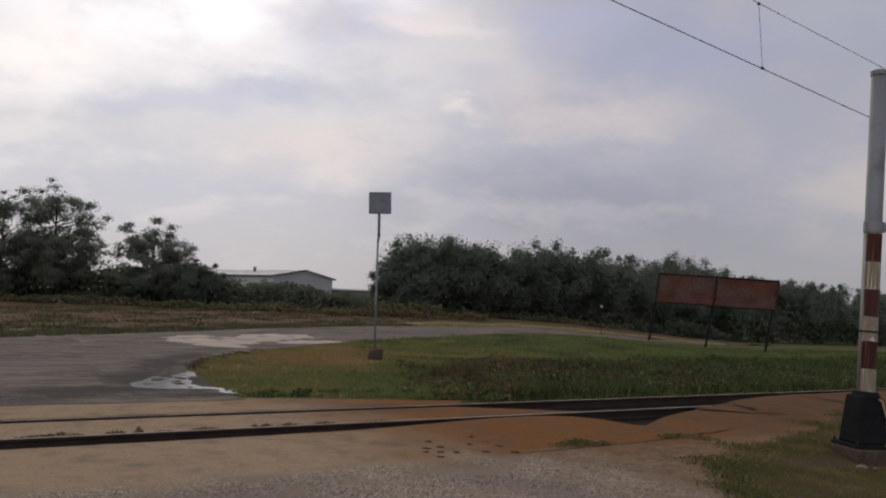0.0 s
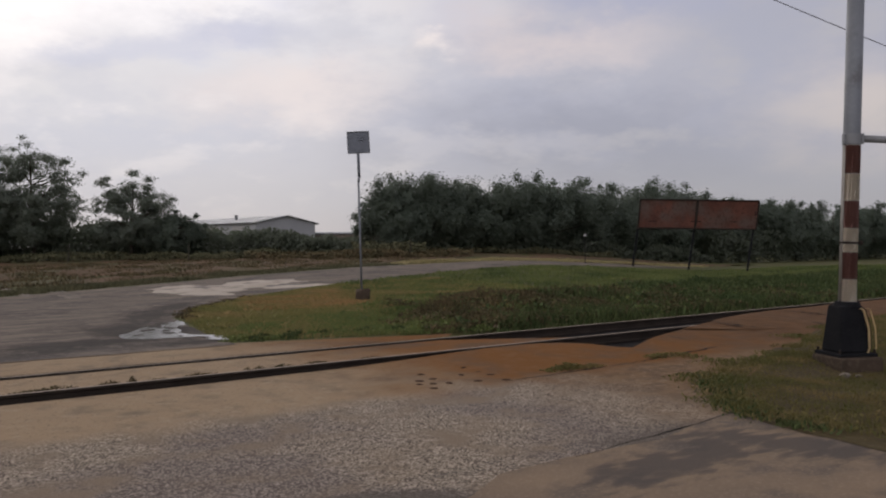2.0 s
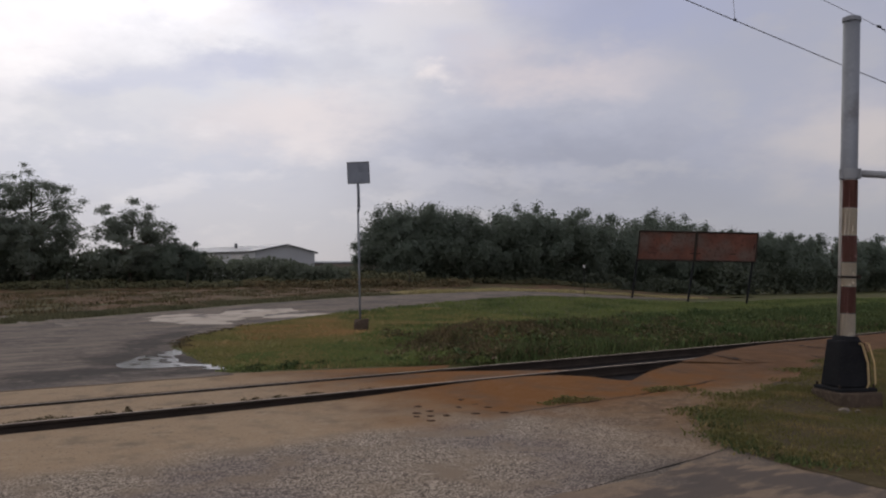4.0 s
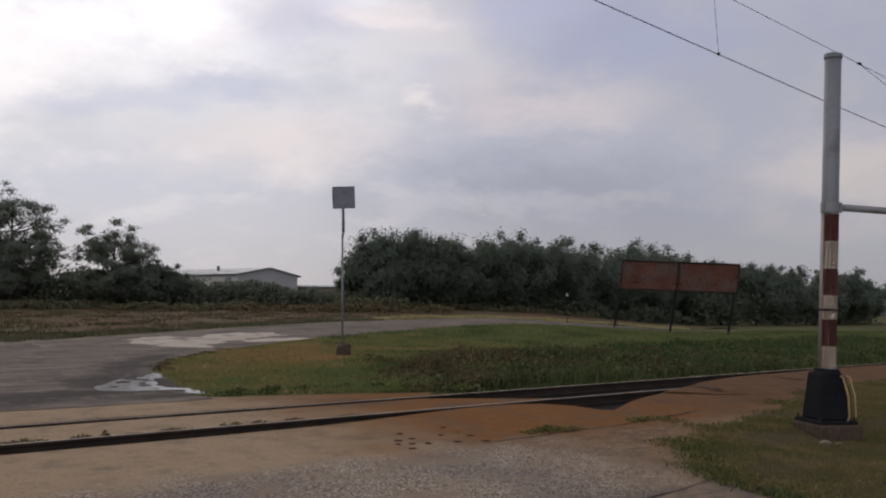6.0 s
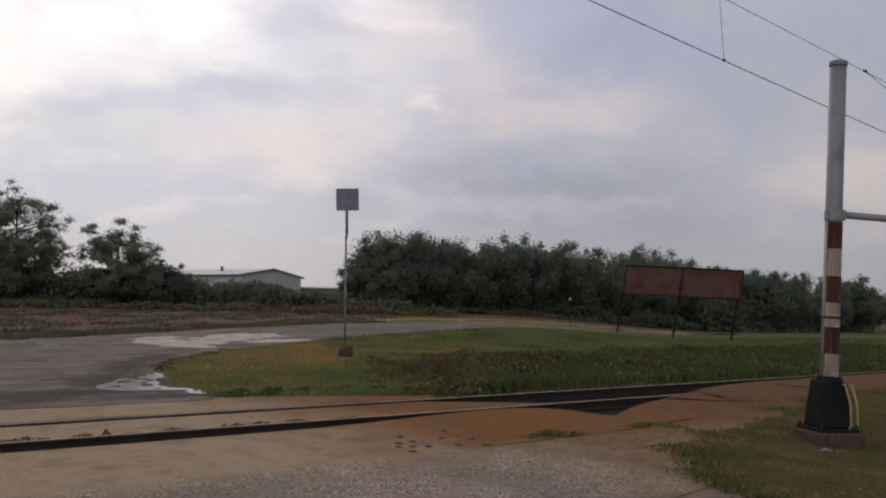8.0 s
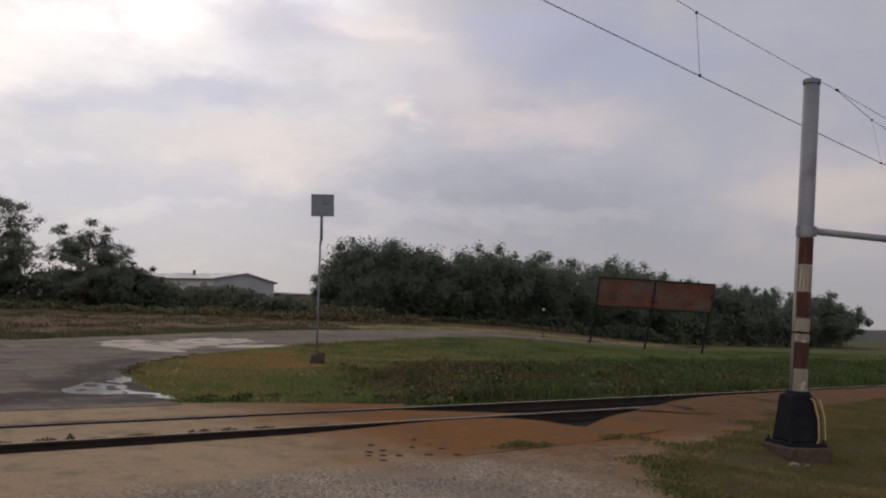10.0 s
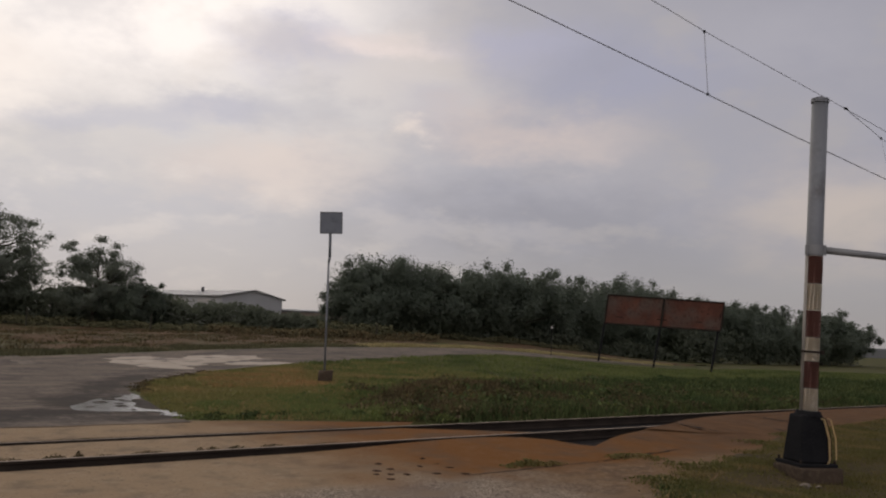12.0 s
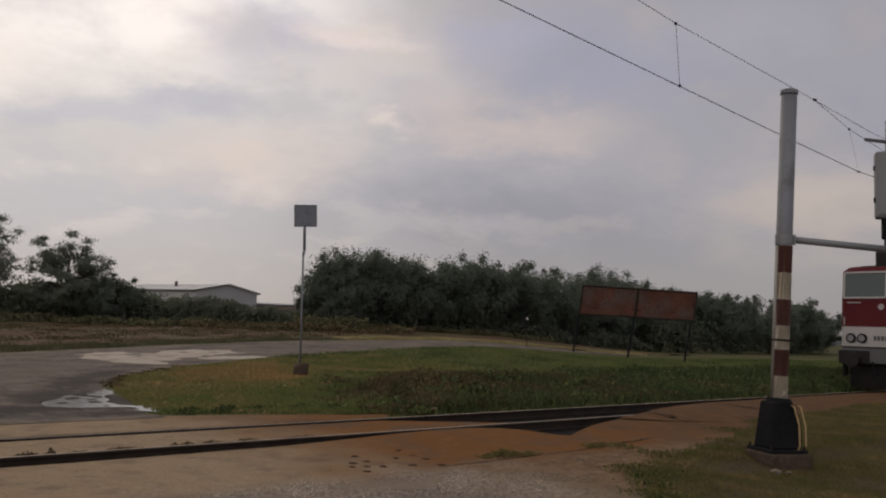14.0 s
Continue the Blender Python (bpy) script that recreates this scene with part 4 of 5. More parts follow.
def tree(x, y, top, width, seed, count=4200, low=0.8, blobs=34, leaf=0.2, label="", clump_size=1.0, leafage=None, flat=1.0):
    g = height(x, y)
    h = top - g
    root = tagged(new("tree"), label or "dense dark green leafy tree at the edge of the field", "tree", "trees along the field")
    root.matrix_basis = pose(x, y, g)
    r = random.Random(seed)
    tb = bmesh.new()
    lean = r.uniform(-0.3, 0.3)
    rod((0, 0, -0.2), (lean * 0.5, 0, h * 0.35), 0.20, 0.14, 8, tb)
    rod((lean * 0.5, 0, h * 0.34), (lean, 0, h * 0.8), 0.14, 0.05, 8, tb)
    for k in range(14):
        a, z = r.uniform(0, 6.28), h * r.uniform(0.25, 0.65)
        rod((lean * z / h, 0, z), (math.cos(a) * width * 0.28, math.sin(a) * width * 0.25, z + h * r.uniform(0.06, 0.2)), 0.06, 0.015, 6, tb)
    part("trunk", tb, M_BARK, root)
    p, face = crown_points(h, width, width * 0.9, low, count, blobs, seed, clump_size, flat)
    v, f = leaves(p, RNG.uniform(leaf * 0.6, leaf * 1.3, count), face)
    raw("crown", v, f, leafage or M_LEAF, None, root)
    return root


tree(-37.6, 73, 8.0, 7.0, 19, 16000, 0.2, 50, 0.125, "open-crowned green tree above the hedge", 0.8, M_LEAFHAZE)
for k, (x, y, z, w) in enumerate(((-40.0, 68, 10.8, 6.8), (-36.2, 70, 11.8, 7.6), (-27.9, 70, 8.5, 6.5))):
    tree(x, y, z - 0.1, w * 1.12, 20 + k, 24000, 0.2, 92, 0.105, "open-crowned green tree above the hedge", 0.55, M_LEAFHAZE, 0.62)
for k, (x, y, z, w) in enumerate(((-24.4, 71, 4.4, 4.0), (-5.8, 74, 7.2, 5.2), (-3.6, 76, 8.5, 6.2), (-0.4, 78, 7.8, 6.0), (3.2, 81, 7.9, 6.5), (6.7, 84, 8.6, 6.5), (10.2, 88, 8.8, 7.0), (14.1, 92, 8.0, 7.0), (18.9, 97, 8.5, 8.0), (24.0, 102, 8.8, 8.0), (27.8, 106, 8.6, 7.5), (32.6, 110, 7.2, 8.5), (37.9, 114, 7.4, 8.5), (44.2, 118, 7.3, 9.0), (48.6, 122, 6.7, 7.0), (57.0, 128, 7.2, 9.0), (64.5, 136, 7.3, 10.0), (72.0, 146, 6.6, 10.0))):
    tree(x, y, z + 0.65, w * 1.38, 40 + k, 26000, 0.1, 62, 0.125 + 0.0012 * (y - 74), clump_size=0.76)


def hedge(name, a, b, top, thick, count, seed, leaf=0.17, material=None, uneven=1.0, end=1.0, label="tangled dark green hedge of bushes along the field"):
    a, b = Vector(a), Vector(b)
    r = np.random.default_rng(seed)
    t = r.uniform(0, 1, count)
    d = (b - a).normalized()
    off = r.normal(0, thick * 0.4, count)
    px, py = a.x + (b.x - a.x) * t - d.y * off, a.y + (b.y - a.y) * t + d.x * off
    pts = []
    for i in range(count):
        hgt = top * (1 + (end - 1) * t[i]) * (0.72 + uneven * 0.55 * noise.noise(Vector((px[i] * 0.28, py[i] * 0.28, seed))) + 0.25 * noise.noise(Vector((px[i] * 0.9, py[i] * 0.9, seed + 4))))
        pts.append((px[i], py[i], height(px[i], py[i]) + min(top * 1.12, max(0.1, hgt)) * r.uniform(0.0, 1.0) ** 0.6))
    side = np.stack([-d.y * off, d.x * off, np.zeros(count)], 1) / thick + np.array((0, 0, 0.3))
    v, f = leaves(np.array(pts), r.uniform(leaf * 0.6, leaf * 1.4, count), side)
    return tagged(raw(name, v, f, material or M_HEDGE), label, "hedge", "", "stuff")


hedge("hedge", (-60, 71, 0), (-27.5, 71, 0), 4.0, 2.2, 34000, 3, 0.15, uneven=0.45)
hedge("hedge", (-31, 71, 0), (-7.0, 76, 0), 4.9, 2.2, 28000, 4, 0.13, uneven=0.25, end=0.34)
hedge("undergrowth", (-40, 67.5, 0), (-5, 70.5, 0), 0.95, 1.3, 9000, 12, 0.09, M_OLIVE)
hedge("undergrowth", (-60, 69.5, 0), (-8, 74, 0), 1.3, 1.2, 9000, 9, 0.16)
hedge("hedge", (-9, 70.5, 0), (16, 88, 0), 0.7, 1.6, 5000, 5, 0.09, M_OLIVE)
hedge("undergrowth", (-5.5, 73.5, 0), (30, 103, 0), 1.9, 1.6, 10000, 16, 0.2)
hedge("undergrowth", (-5, 77, 0), (30, 107, 0), 6.4, 2.2, 20000, 6, 0.26, uneven=0.3)
hedge("undergrowth", (-17, 65.5, 0), (1, 67, 0), 0.8, 1.6, 5000, 14, 0.09, M_DRYWEED, label="withered brown weeds at the edge of the field")
hedge("undergrowth", (-9, 69, 0), (-3, 71, 0), 1.5, 1.2, 2500, 15, 0.1, M_OLIVE, label="tall olive weeds beside the trees")
hedge("undergrowth", (30, 103, 0), (75, 147, 0), 5.2, 2.6, 18000, 7, 0.24, uneven=0.3)


# ---- grass ----
def inside(poly, x, y):
    c = False
    for i in range(len(poly)):
        (x0, y0), (x1, y1) = poly[i - 1], poly[i]
        if (y0 > y) != (y1 > y) and x < (x1 - x0) * (y - y0) / (y1 - y0) + x0:
            c = not c
    return c


def grass(name, poly, count, tall, wide, material, seed, label, patchy=0.0, blades=3, spread=0.05):
    """Tufts of bent blades inside an outline in the track's frame."""
    r = random.Random(seed)
    x0, x1 = min(p[0] for p in poly), max(p[0] for p in poly)
    y0, y1 = min(p[1] for p in poly), max(p[1] for p in poly)
    v, f = [], []
    tries = 0
    while len(f) < count * blades and tries < count * 12:
        tries += 1
        s, n = r.uniform(x0, x1), r.uniform(y0, y1)
        if not inside(poly, s, n):
            continue
        if patchy and noise.noise(Vector((s * 0.9, n * 0.9, seed))) < r.uniform(-1, 1) * 0.5 + patchy - 0.5:
            continue
        p = tr(s, n)
        g = height(p.x, p.y) if n > 0 else verge_z(s, n)
        k = 0.55 + 0.7 * max(0, 0.5 + noise.noise(Vector((s * 0.5, n * 0.5, seed + 3))))
        for _ in range(blades):
            a, hh = r.uniform(0, 6.28), tall * k * r.uniform(0.5, 1.25)
            bx, by = p.x + r.gauss(0, spread), p.y + r.gauss(0, spread)
            dx, dy = math.cos(a), math.sin(a)
            lx, ly = r.gauss(0, hh * 0.35), r.gauss(0, hh * 0.35)
            i = len(v)
            w = wide * r.uniform(0.6, 1.3)
            v += [(bx - dx * w, by - dy * w, g - 0.01), (bx + dx * w, by + dy * w, g - 0.01), (bx + lx, by + ly, g + hh)]
            f.append((i, i + 1, i + 2))
    return tagged(raw(name, v, f, material), label, "grass", "", "stuff")


def clump(name, s0, n0, sx, sy, count, tall, material, seed, label, z=0.0):
    """A small weed clump growing from a joint."""
    r = random.Random(seed)
    v, f = [], []
    for _ in range(count):
        p = tr(s0 + r.gauss(0, sx), n0 + r.gauss(0, sy))
        a, h = r.uniform(0, 6.28), tall * r.uniform(0.4, 1.2)
        w = 0.012 * r.uniform(0.6, 1.5)
        i = len(v)
        v += [(p.x - math.cos(a) * w, p.y - math.sin(a) * w, z), (p.x + math.cos(a) * w, p.y + math.sin(a) * w, z), (p.x + r.gauss(0, h * 0.6), p.y + r.gauss(0, h * 0.6), z + h)]
        f.append((i, i + 1, i + 2))
    return tagged(raw(name, v, f, material), label, "weeds", "", "stuff")


def bush(name, s0, n0, sx, sy, count, tall, leaf, material, seed, label, z=0.0):
    """A low bushy weed: small leaves heaped highest in the middle."""
    r = np.random.default_rng(seed)
    q = r.normal(size=(count, 2)).clip(-1.9, 1.9)
    top = tall * np.exp(-(q ** 2).sum(1) * 0.45) * r.uniform(0.1, 1.0, count)
    pts = np.array([tr(s0 + a * sx, n0 + b * sy, z + t) for (a, b), t in zip(q, top)])
    v, f = leaves(pts, r.uniform(leaf * 0.6, leaf * 1.4, count))
    return tagged(raw(name, v, f, material), label, "weeds", "", "stuff")


soil = drape("verge", [(-1.0, -20), (-1.15, -9), (-1.25, -7.2), (-1.15, -6.4), (-0.8, -5.8), (0.25, -4.85), (1.6, -4.3), (3.6, -3.75), (7.8, -2.1), (14, -1.6), (60, -1.7), (60, -20)], M_SOIL, 0.0, 0.6, 0.3, True, level=verge_z, seed=16, step=0.25)
tagged(soil, "bare brown soil and moss of the grass verge", "verge", kind="structure")
near_grass = [(-0.75, -9), (-0.9, -7.2), (-0.9, -6.4), (-0.72, -5.8), (0.3, -4.8), (1.6, -4.2), (3.6, -3.7), (7.8, -2.0), (13, -1.5), (18, -1.7), (18, -6), (8, -9)]
grass("grass", near_grass, 56000, 0.05, 0.006, M_VERGE, 1, "short trampled green and straw grass by the signal", 0.10, 3, 0.05)
isle = [(-2.9, 2.8), (-2.9, 4.4), (-2.1, 8.3), (-0.8, 11.2), (2.1, 15.1), (7.7, 19.4), (9, 14), (6, 6), (3.2, 2.6), (0.8, 1.5), (-1, 2.0)]
for k in range(26):   # tussocks along the verge's edge
    t_ = k / 25
    i_ = min(9, int(t_ * 9))
    q0, q1 = near_grass[min(i_, 7)], near_grass[min(i_ + 1, 8)]
    f_ = t_ * 9 - i_
    clump("tussock", q0[0] + (q1[0] - q0[0]) * f_, q0[1] + (q1[1] - q0[1]) * f_, 0.14, 0.14, 150, 0.05, M_VERGE, 300 + k, "ragged grass tussock at the verge's edge", -0.09)
grass("grass", isle, 30000, 0.075, 0.015, M_GRASS, 2, "yellow-green grass island at the bend of the road", 0.0, 3, 0.06)
grass("grass", [(-0.2, 9.3), (0.6, 11.8), (2.6, 14.6), (5.4, 16.2), (5.2, 12.0), (3.9, 9.6), (1.8, 7.8)], 6500, 0.085, 0.016, M_TANGRASS, 23, "withered tan grass round the sign's foot", 0.30, 3, 0.08)
grass("grass", [(-2.7, 2.7), (-2.1, 4.8), (0.2, 6.4), (2.6, 6.0), (2.2, 3.0), (0.6, 1.6), (-1, 2.0)], 7500, 0.095, 0.014, M_GREENGRASS, 24, "fresh green grass by the crossing", 0.22, 3, 0.07)
bank = [(0.8, 1.6), (3.2, 2.6), (6, 6), (9, 14), (7.7, 19.4), (13.4, 22.3), (26, 26.3), (60, 30.5), (80, 20), (70, 1.8), (20, 1.5)]
grass("grass", bank, 46000, 0.13, 0.026, M_BANK, 3, "lush green grass between the track and the road", 0.0, 3, 0.10)
grass("grass", [(1.6, 2.2), (6, 6), (9, 14), (7.5, 18.5), (4.5, 13), (2.6, 8), (0.4, 3.4)], 3200, 0.10, 0.02, M_BANK, 21, "green grass creeping into the dry island", 0.45, 3, 0.09)
grass("grass", [(3.5, 3.2), (6, 6), (9, 14), (8.5, 19), (13, 20), (12.5, 13), (9, 6.5)], 5000, 0.09, 0.018, M_GRASS, 22, "dry yellow grass straggling into the bank", 0.5, 3, 0.09)
grass("weeds", [(0.6, 1.6), (1.5, 4.2), (4.5, 6.0), (9, 4.2), (10, 1.8)], 7000, 0.17, 0.016, M_DRYWEED, 4, "withered brown weeds on the track bank", 0.25, 3, 0.08)
grass("weeds", [(0.8, 1.15), (6.5, 4.6), (14, 6), (24, 4.8), (40, 1.2)], 12000, 0.22, 0.02, M_WEED, 8, "rank dark green weeds along the rail", 0.2, 3, 0.08)
stubble_rows = [(-30, 17), (-4, 26), (0.4, 28.2), (6.5, 31.4), (15, 34.5), (22, 36), (34, 50), (20, 58), (-30, 46)]
grass("stubble", stubble_rows, 15000, 0.15, 0.035, M_DRYWEED, 15, "brown stubble and withered weeds of the field", 0.5, 3, 0.2)
verge = [(-14, 17.5), (-3.8, 22.2), (0.6, 25.0), (6.8, 28.4), (15.3, 31.8), (20, 32.3), (20, 34.3), (15, 34.0), (6.5, 30.9), (0, 27.6), (-14, 20)]
grass("verge", verge, 7000, 0.16, 0.025, M_OLIVE, 5, "strip of green grass between the road and the field", 0.1, 3, 0.12)
grass("straw_verge", [(19, 32.2), (24, 32.8), (52, 35.0), (52, 36.3), (24, 34.6), (19, 34.0)], 5000, 0.2, 0.025, M_STRAW, 6, "strip of dry straw-coloured grass beyond the road", 0.15, 3, 0.12)


for k, (s0, sx, c, t) in enumerate(((-6.75, 0.12, 150, 0.05), (-6.45, 0.16, 260, 0.06), (-5.82, 0.09, 200, 0.055), (-5.55, 0.035, 150, 0.085), (-4.72, 0.14, 220, 0.05), (-4.05, 0.035, 90, 0.06), (-3.88, 0.06, 130, 0.06), (-3.55, 0.10, 200, 0.05), (-3.05, 0.14, 200, 0.045), (-2.2, 0.18, 140, 0.03), (-5.25, 0.10, 70, 0.03))):
    bush("weed_clump", s0, -0.655, sx, 0.022, c, t, 0.014, M_DRYWEED, 60 + k, "low dark weeds in the joint beside the rail", -0.02)
for k, (s0, n0, sx, sy, c, t) in enumerate(((-0.35, -2.92, 0.20, 0.07, 420, 0.09), (0.0, -3.02, 0.15, 0.05, 160, 0.05), (1.6, -2.9, 0.16, 0.10, 260, 0.06), (1.9, -3.1, 0.12, 0.22, 260, 0.05), (1.75, -3.95, 0.2, 0.2, 260, 0.07), (5.4, -2.75, 0.14, 0.25, 300, 0.06), (7.2, -2.1, 0.3, 0.1, 240, 0.06), (0.4, -4.6, 0.2, 0.2, 300, 0.08), (-0.7, -5.9, 0.15, 0.3, 300, 0.08))):
    bush("weed_clump", s0, n0, sx, sy, c, t, 0.022, M_VERGE, 80 + k, "small green weed clump in the sand", -0.09)
r_ = random.Random(8)
for k in range(22):   # ragged fringe where the grass island meets the crossing
    t_ = k / 21
    s0, n0 = (-2.85 + 4.4 * t_, 2.75 - 0.75 * t_ if t_ < 0.55 else 2.34 - 1.9 * (t_ - 0.55))
    bush("weed_clump", s0, n0 + r_.uniform(-0.08, 0.2), r_.uniform(0.08, 0.2), r_.uniform(0.06, 0.16), 200, r_.uniform(0.06, 0.16), 0.03, M_WEED if k % 3 else M_GREENGRASS, 400 + k, "dark green weeds fringing the grass island", 0.0)


for k, (s0, n0) in enumerate(((-2.0, 8.3), (-1.75, 9.1), (-1.35, 10.0), (-0.9, 10.9), (-0.3, 11.8), (0.4, 12.9), (1.2, 14.0), (2.1, 15.1))):
    bush("weed_clump", s0 + r_.uniform(-0.1, 0.1), n0, 0.13, 0.34, 190, r_.uniform(0.04, 0.09), 0.03, M_DRYWEED, 440 + k, "dry brown weeds straggling onto the asphalt", 0.012)


# ---- joints, prints and stones on the crossing ----
def strip(name, a, b, w, material, z, label, seed):
    """A thin uneven dark joint from a to b in the track's frame."""
    r = random.Random(seed)
    v, f = [], []
    k = 14
    dx, dy = b[0] - a[0], b[1] - a[1]
    ln = math.hypot(dx, dy)
    for i in range(k + 1):
        t = i / k
        ww = w * r.uniform(0.4, 1.3) * (0.3 + 0.7 * math.sin(math.pi * min(1, max(0.05, t))))
        ox = r.gauss(0, w * 0.6)
        cx, cy = a[0] + dx * t - dy / ln * ox, a[1] + dy * t + dx / ln * ox
        v += [(cx - dy / ln * ww, cy + dx / ln * ww, z(cx, cy)), (cx + dy / ln * ww, cy - dx / ln * ww, z(cx, cy))]
        if i:
            f.append((2 * i - 2, 2 * i - 1, 2 * i + 1, 2 * i))
    return tagged(raw(name, v, f, material, TRACK), label, "joint", kind="structure")


def joint_z(s, n):
    return apron_z(s, n) + 0.006


strip("joint", (-0.98, -6.1), (-3.5, -6.4), 0.012, M_BALLAST, joint_z, "dark crack across the old road surface", 1)
strip("joint", (5.8, -0.62), (5.4, -2.0), 0.055, M_BALLAST, lambda s, n: 0.022, "dark joint across the sand", 2)
strip("joint", (9.2, -0.05), (8.8, -1.35), 0.055, M_BALLAST, lambda s, n: 0.022, "dark joint across the sand", 3)
strip("joint", (7.7, -1.6), (7.55, -2.1), 0.03, M_BALLAST, lambda s, n: apron_z(s, n) + 0.01, "dark joint across the sand", 6)
strip("joint", (3.4, -1.5), (3.45, -2.7), 0.022, M_BALLAST, joint_z, "dark crack across the sand", 7)
strip("joint", (0.7, -3.12), (1.75, -2.96), 0.02, M_BALLAST, joint_z, "dark crack along the sand's edge", 8)
strip("joint", (1.3, -3.0), (3.2, -2.7), 0.03, M_BALLAST, joint_z, "dark crack along the sand's edge", 4)
strip("joint", (-1.6, -3.2), (0.7, -3.1), 0.018, M_BALLAST, joint_z, "dark crack along the sand's edge", 5)
r_ = random.Random(5)
for k, (a, b) in enumerate(((-2.18, -2.06), (-2.47, -2.48), (-2.61, -2.69), (-2.24, -2.44), (-2.45, -2.76), (-2.63, -3.04), (-2.27, -2.85), (-1.41, -1.97), (-1.44, -2.34), (-1.45, -2.64), (-1.55, -3.09), (-1.88, -2.94), (-1.76, -2.4))):
    bm = bmesh.new()
    bmesh.ops.create_icosphere(bm, subdivisions=2, radius=0.05, matrix=Matrix.Diagonal((r_.uniform(0.8, 1.3), r_.uniform(0.8, 1.4), 0.18, 1)))
    for v in bm.verts:
        v.co += noise.noise_vector(v.co * 30 + Vector((k, 0, 0))) * 0.012
    tagged(mesh("mud_clod", bm, M_MUD, TRACK @ pose(a, b, apron_z(a, b), 0, 0, r_.uniform(-60, -10))), "dark damp clod of mud on the sand", "mud", "mud clods on the sand")


def stone(x, y, z, r, material, label, seed):
    bm = bmesh.new()
    bmesh.ops.create_icosphere(bm, subdivisions=2, radius=r)
    for v in bm.verts:
        v.co += noise.noise_vector(v.co / r * 1.3 + Vector((seed, 0, 0))) * r * 0.5
        v.co.z *= 0.55
    tagged(mesh("stone", bm, material, pose(x, y, z)), label, "stone")


stone(5.12, 11.25, -0.185, 0.07, M_CHIP, "pale stone lying in the grass by the footing", 1)
stone(5.28, 11.22, -0.185, 0.04, M_CHIP, "pale stone lying in the grass by the footing", 2)
p_ = tr(2.0, 1.6)
stone(p_.x, p_.y, 0.0, 0.08, M_CONCRETE, "pinkish lump of broken concrete beside the rail", 3)
for k in range(7):
    p_ = tr(r_.uniform(1, 9), r_.uniform(2, 4.5))
    stone(p_.x, p_.y, height(p_.x, p_.y) + 0.03, r_.uniform(0.03, 0.07), M_PATCH, "grey stone among the weeds of the bank", 10 + k)

# ---- posts in the field ----
for x, y, h in ((-31.6, 66.5, 1.5), (-40.0, 66.5, 1.5), (-4.1, 68, 1.5), (-22, 67, 1.4)):
    post = tagged(new("fence_post"), "weathered thin wooden fence post in the field", "fence post", "fence posts along the field")
    post.matrix_basis = pose(x, y, height(x, y))
    part("stake", rod((0, 0, -0.2), (0.03, 0, h), 0.06, 0.05, 8), M_PAD, post)
marker = tagged(new("marker_post"), "thin post with a small white plate before the trees", "marker post")
marker.matrix_basis = pose(8.95, 60, height(8.95, 60))
part("post", rod((0, 0, -0.2), (0, 0, 2.2), 0.025, None, 8), M_LOCODARK, marker)
part("plate", box(0.16, 0.02, 0.18, (0, -0.03, 1.95), 0.01), M_LOCOWHITE, marker, "small white plate")


def herbs(name, poly, count, tall, leaf, material, seed, label, patchy=0.2):
    """Broad-leaved low weeds: small leaves heaped in uneven patches."""
    r = random.Random(seed)
    x0, x1 = min(p[0] for p in poly), max(p[0] for p in poly)
    y0, y1 = min(p[1] for p in poly), max(p[1] for p in poly)
    pts, sizes, tries = [], [], 0
    while len(pts) < count and tries < count * 20:
        tries += 1
        s, n = r.uniform(x0, x1), r.uniform(y0, y1)
        if not inside(poly, s, n):
            continue
        k = 0.5 + noise.noise(Vector((s * 1.1, n * 1.1, seed))) + 0.5 * noise.noise(Vector((s * 2.9, n * 2.9, seed)))
        if k < patchy + r.uniform(-0.15, 0.15):
            continue
        p = tr(s, n)
        g = height(p.x, p.y) if n > 0 else verge_z(s, n)
        pts.append((p.x, p.y, g + tall * min(1.2, k) * r.uniform(0.05, 1.0)))
        sizes.append(leaf * r.uniform(0.5, 1.4))
    v, f = leaves(np.array(pts), np.array(sizes))
    return tagged(raw(name, v, f, material), label, "weeds", "", "stuff")


herbs("weeds", [(0.4, 1.5), (0.2, 3.2), (2.2, 4.8), (2.4, 6.8), (4.4, 6.2), (6.3, 8.4), (7.5, 6.2), (10, 6.6), (12, 3.6), (15, 3.2), (17, 1.5)], 15000, 0.22, 0.036, M_DRYWEED, 31, "withered brown broad-leaved weeds on the bank", 0.50)
herbs("weeds", [(-0.2, 1.8), (0.2, 5.0), (2.4, 8.4), (6.3, 9.2), (10, 8), (16, 5), (18, 1.5)], 9000, 0.18, 0.04, M_BANK, 36, "green weeds growing through the withered ones", 0.45)
herbs("weeds", [(1.0, 1.5), (3, 4.5), (8, 6), (24, 6), (50, 1.8)], 17000, 0.22, 0.05, M_WEED, 32, "rank green broad-leaved weeds on the bank", 0.55)
herbs("weeds", isle, 7000, 0.09, 0.045, M_GRASS, 33, "low yellow-green weeds in the grass island", 0.35)
herbs("weeds", near_grass, 13000, 0.06, 0.019, M_VERGE, 34, "low trampled weeds in the verge", 0.3)
for k, (s0, n0) in enumerate(((0.55, -4.55), (0.15, -4.95), (-0.2, -5.35), (-0.75, -5.85), (-1.0, -6.3), (-1.1, -6.9))):
    clump("weed_clump", s0, n0, 0.1, 0.16, 240, 0.055, M_WEED, 120 + k, "dark weeds at the ragged edge of the verge", -0.1)
herbs("flowers", bank, 90, 0.34, 0.026, M_LOCOWHITE, 35, "scattered pale flower heads in the long grass", 0.3)


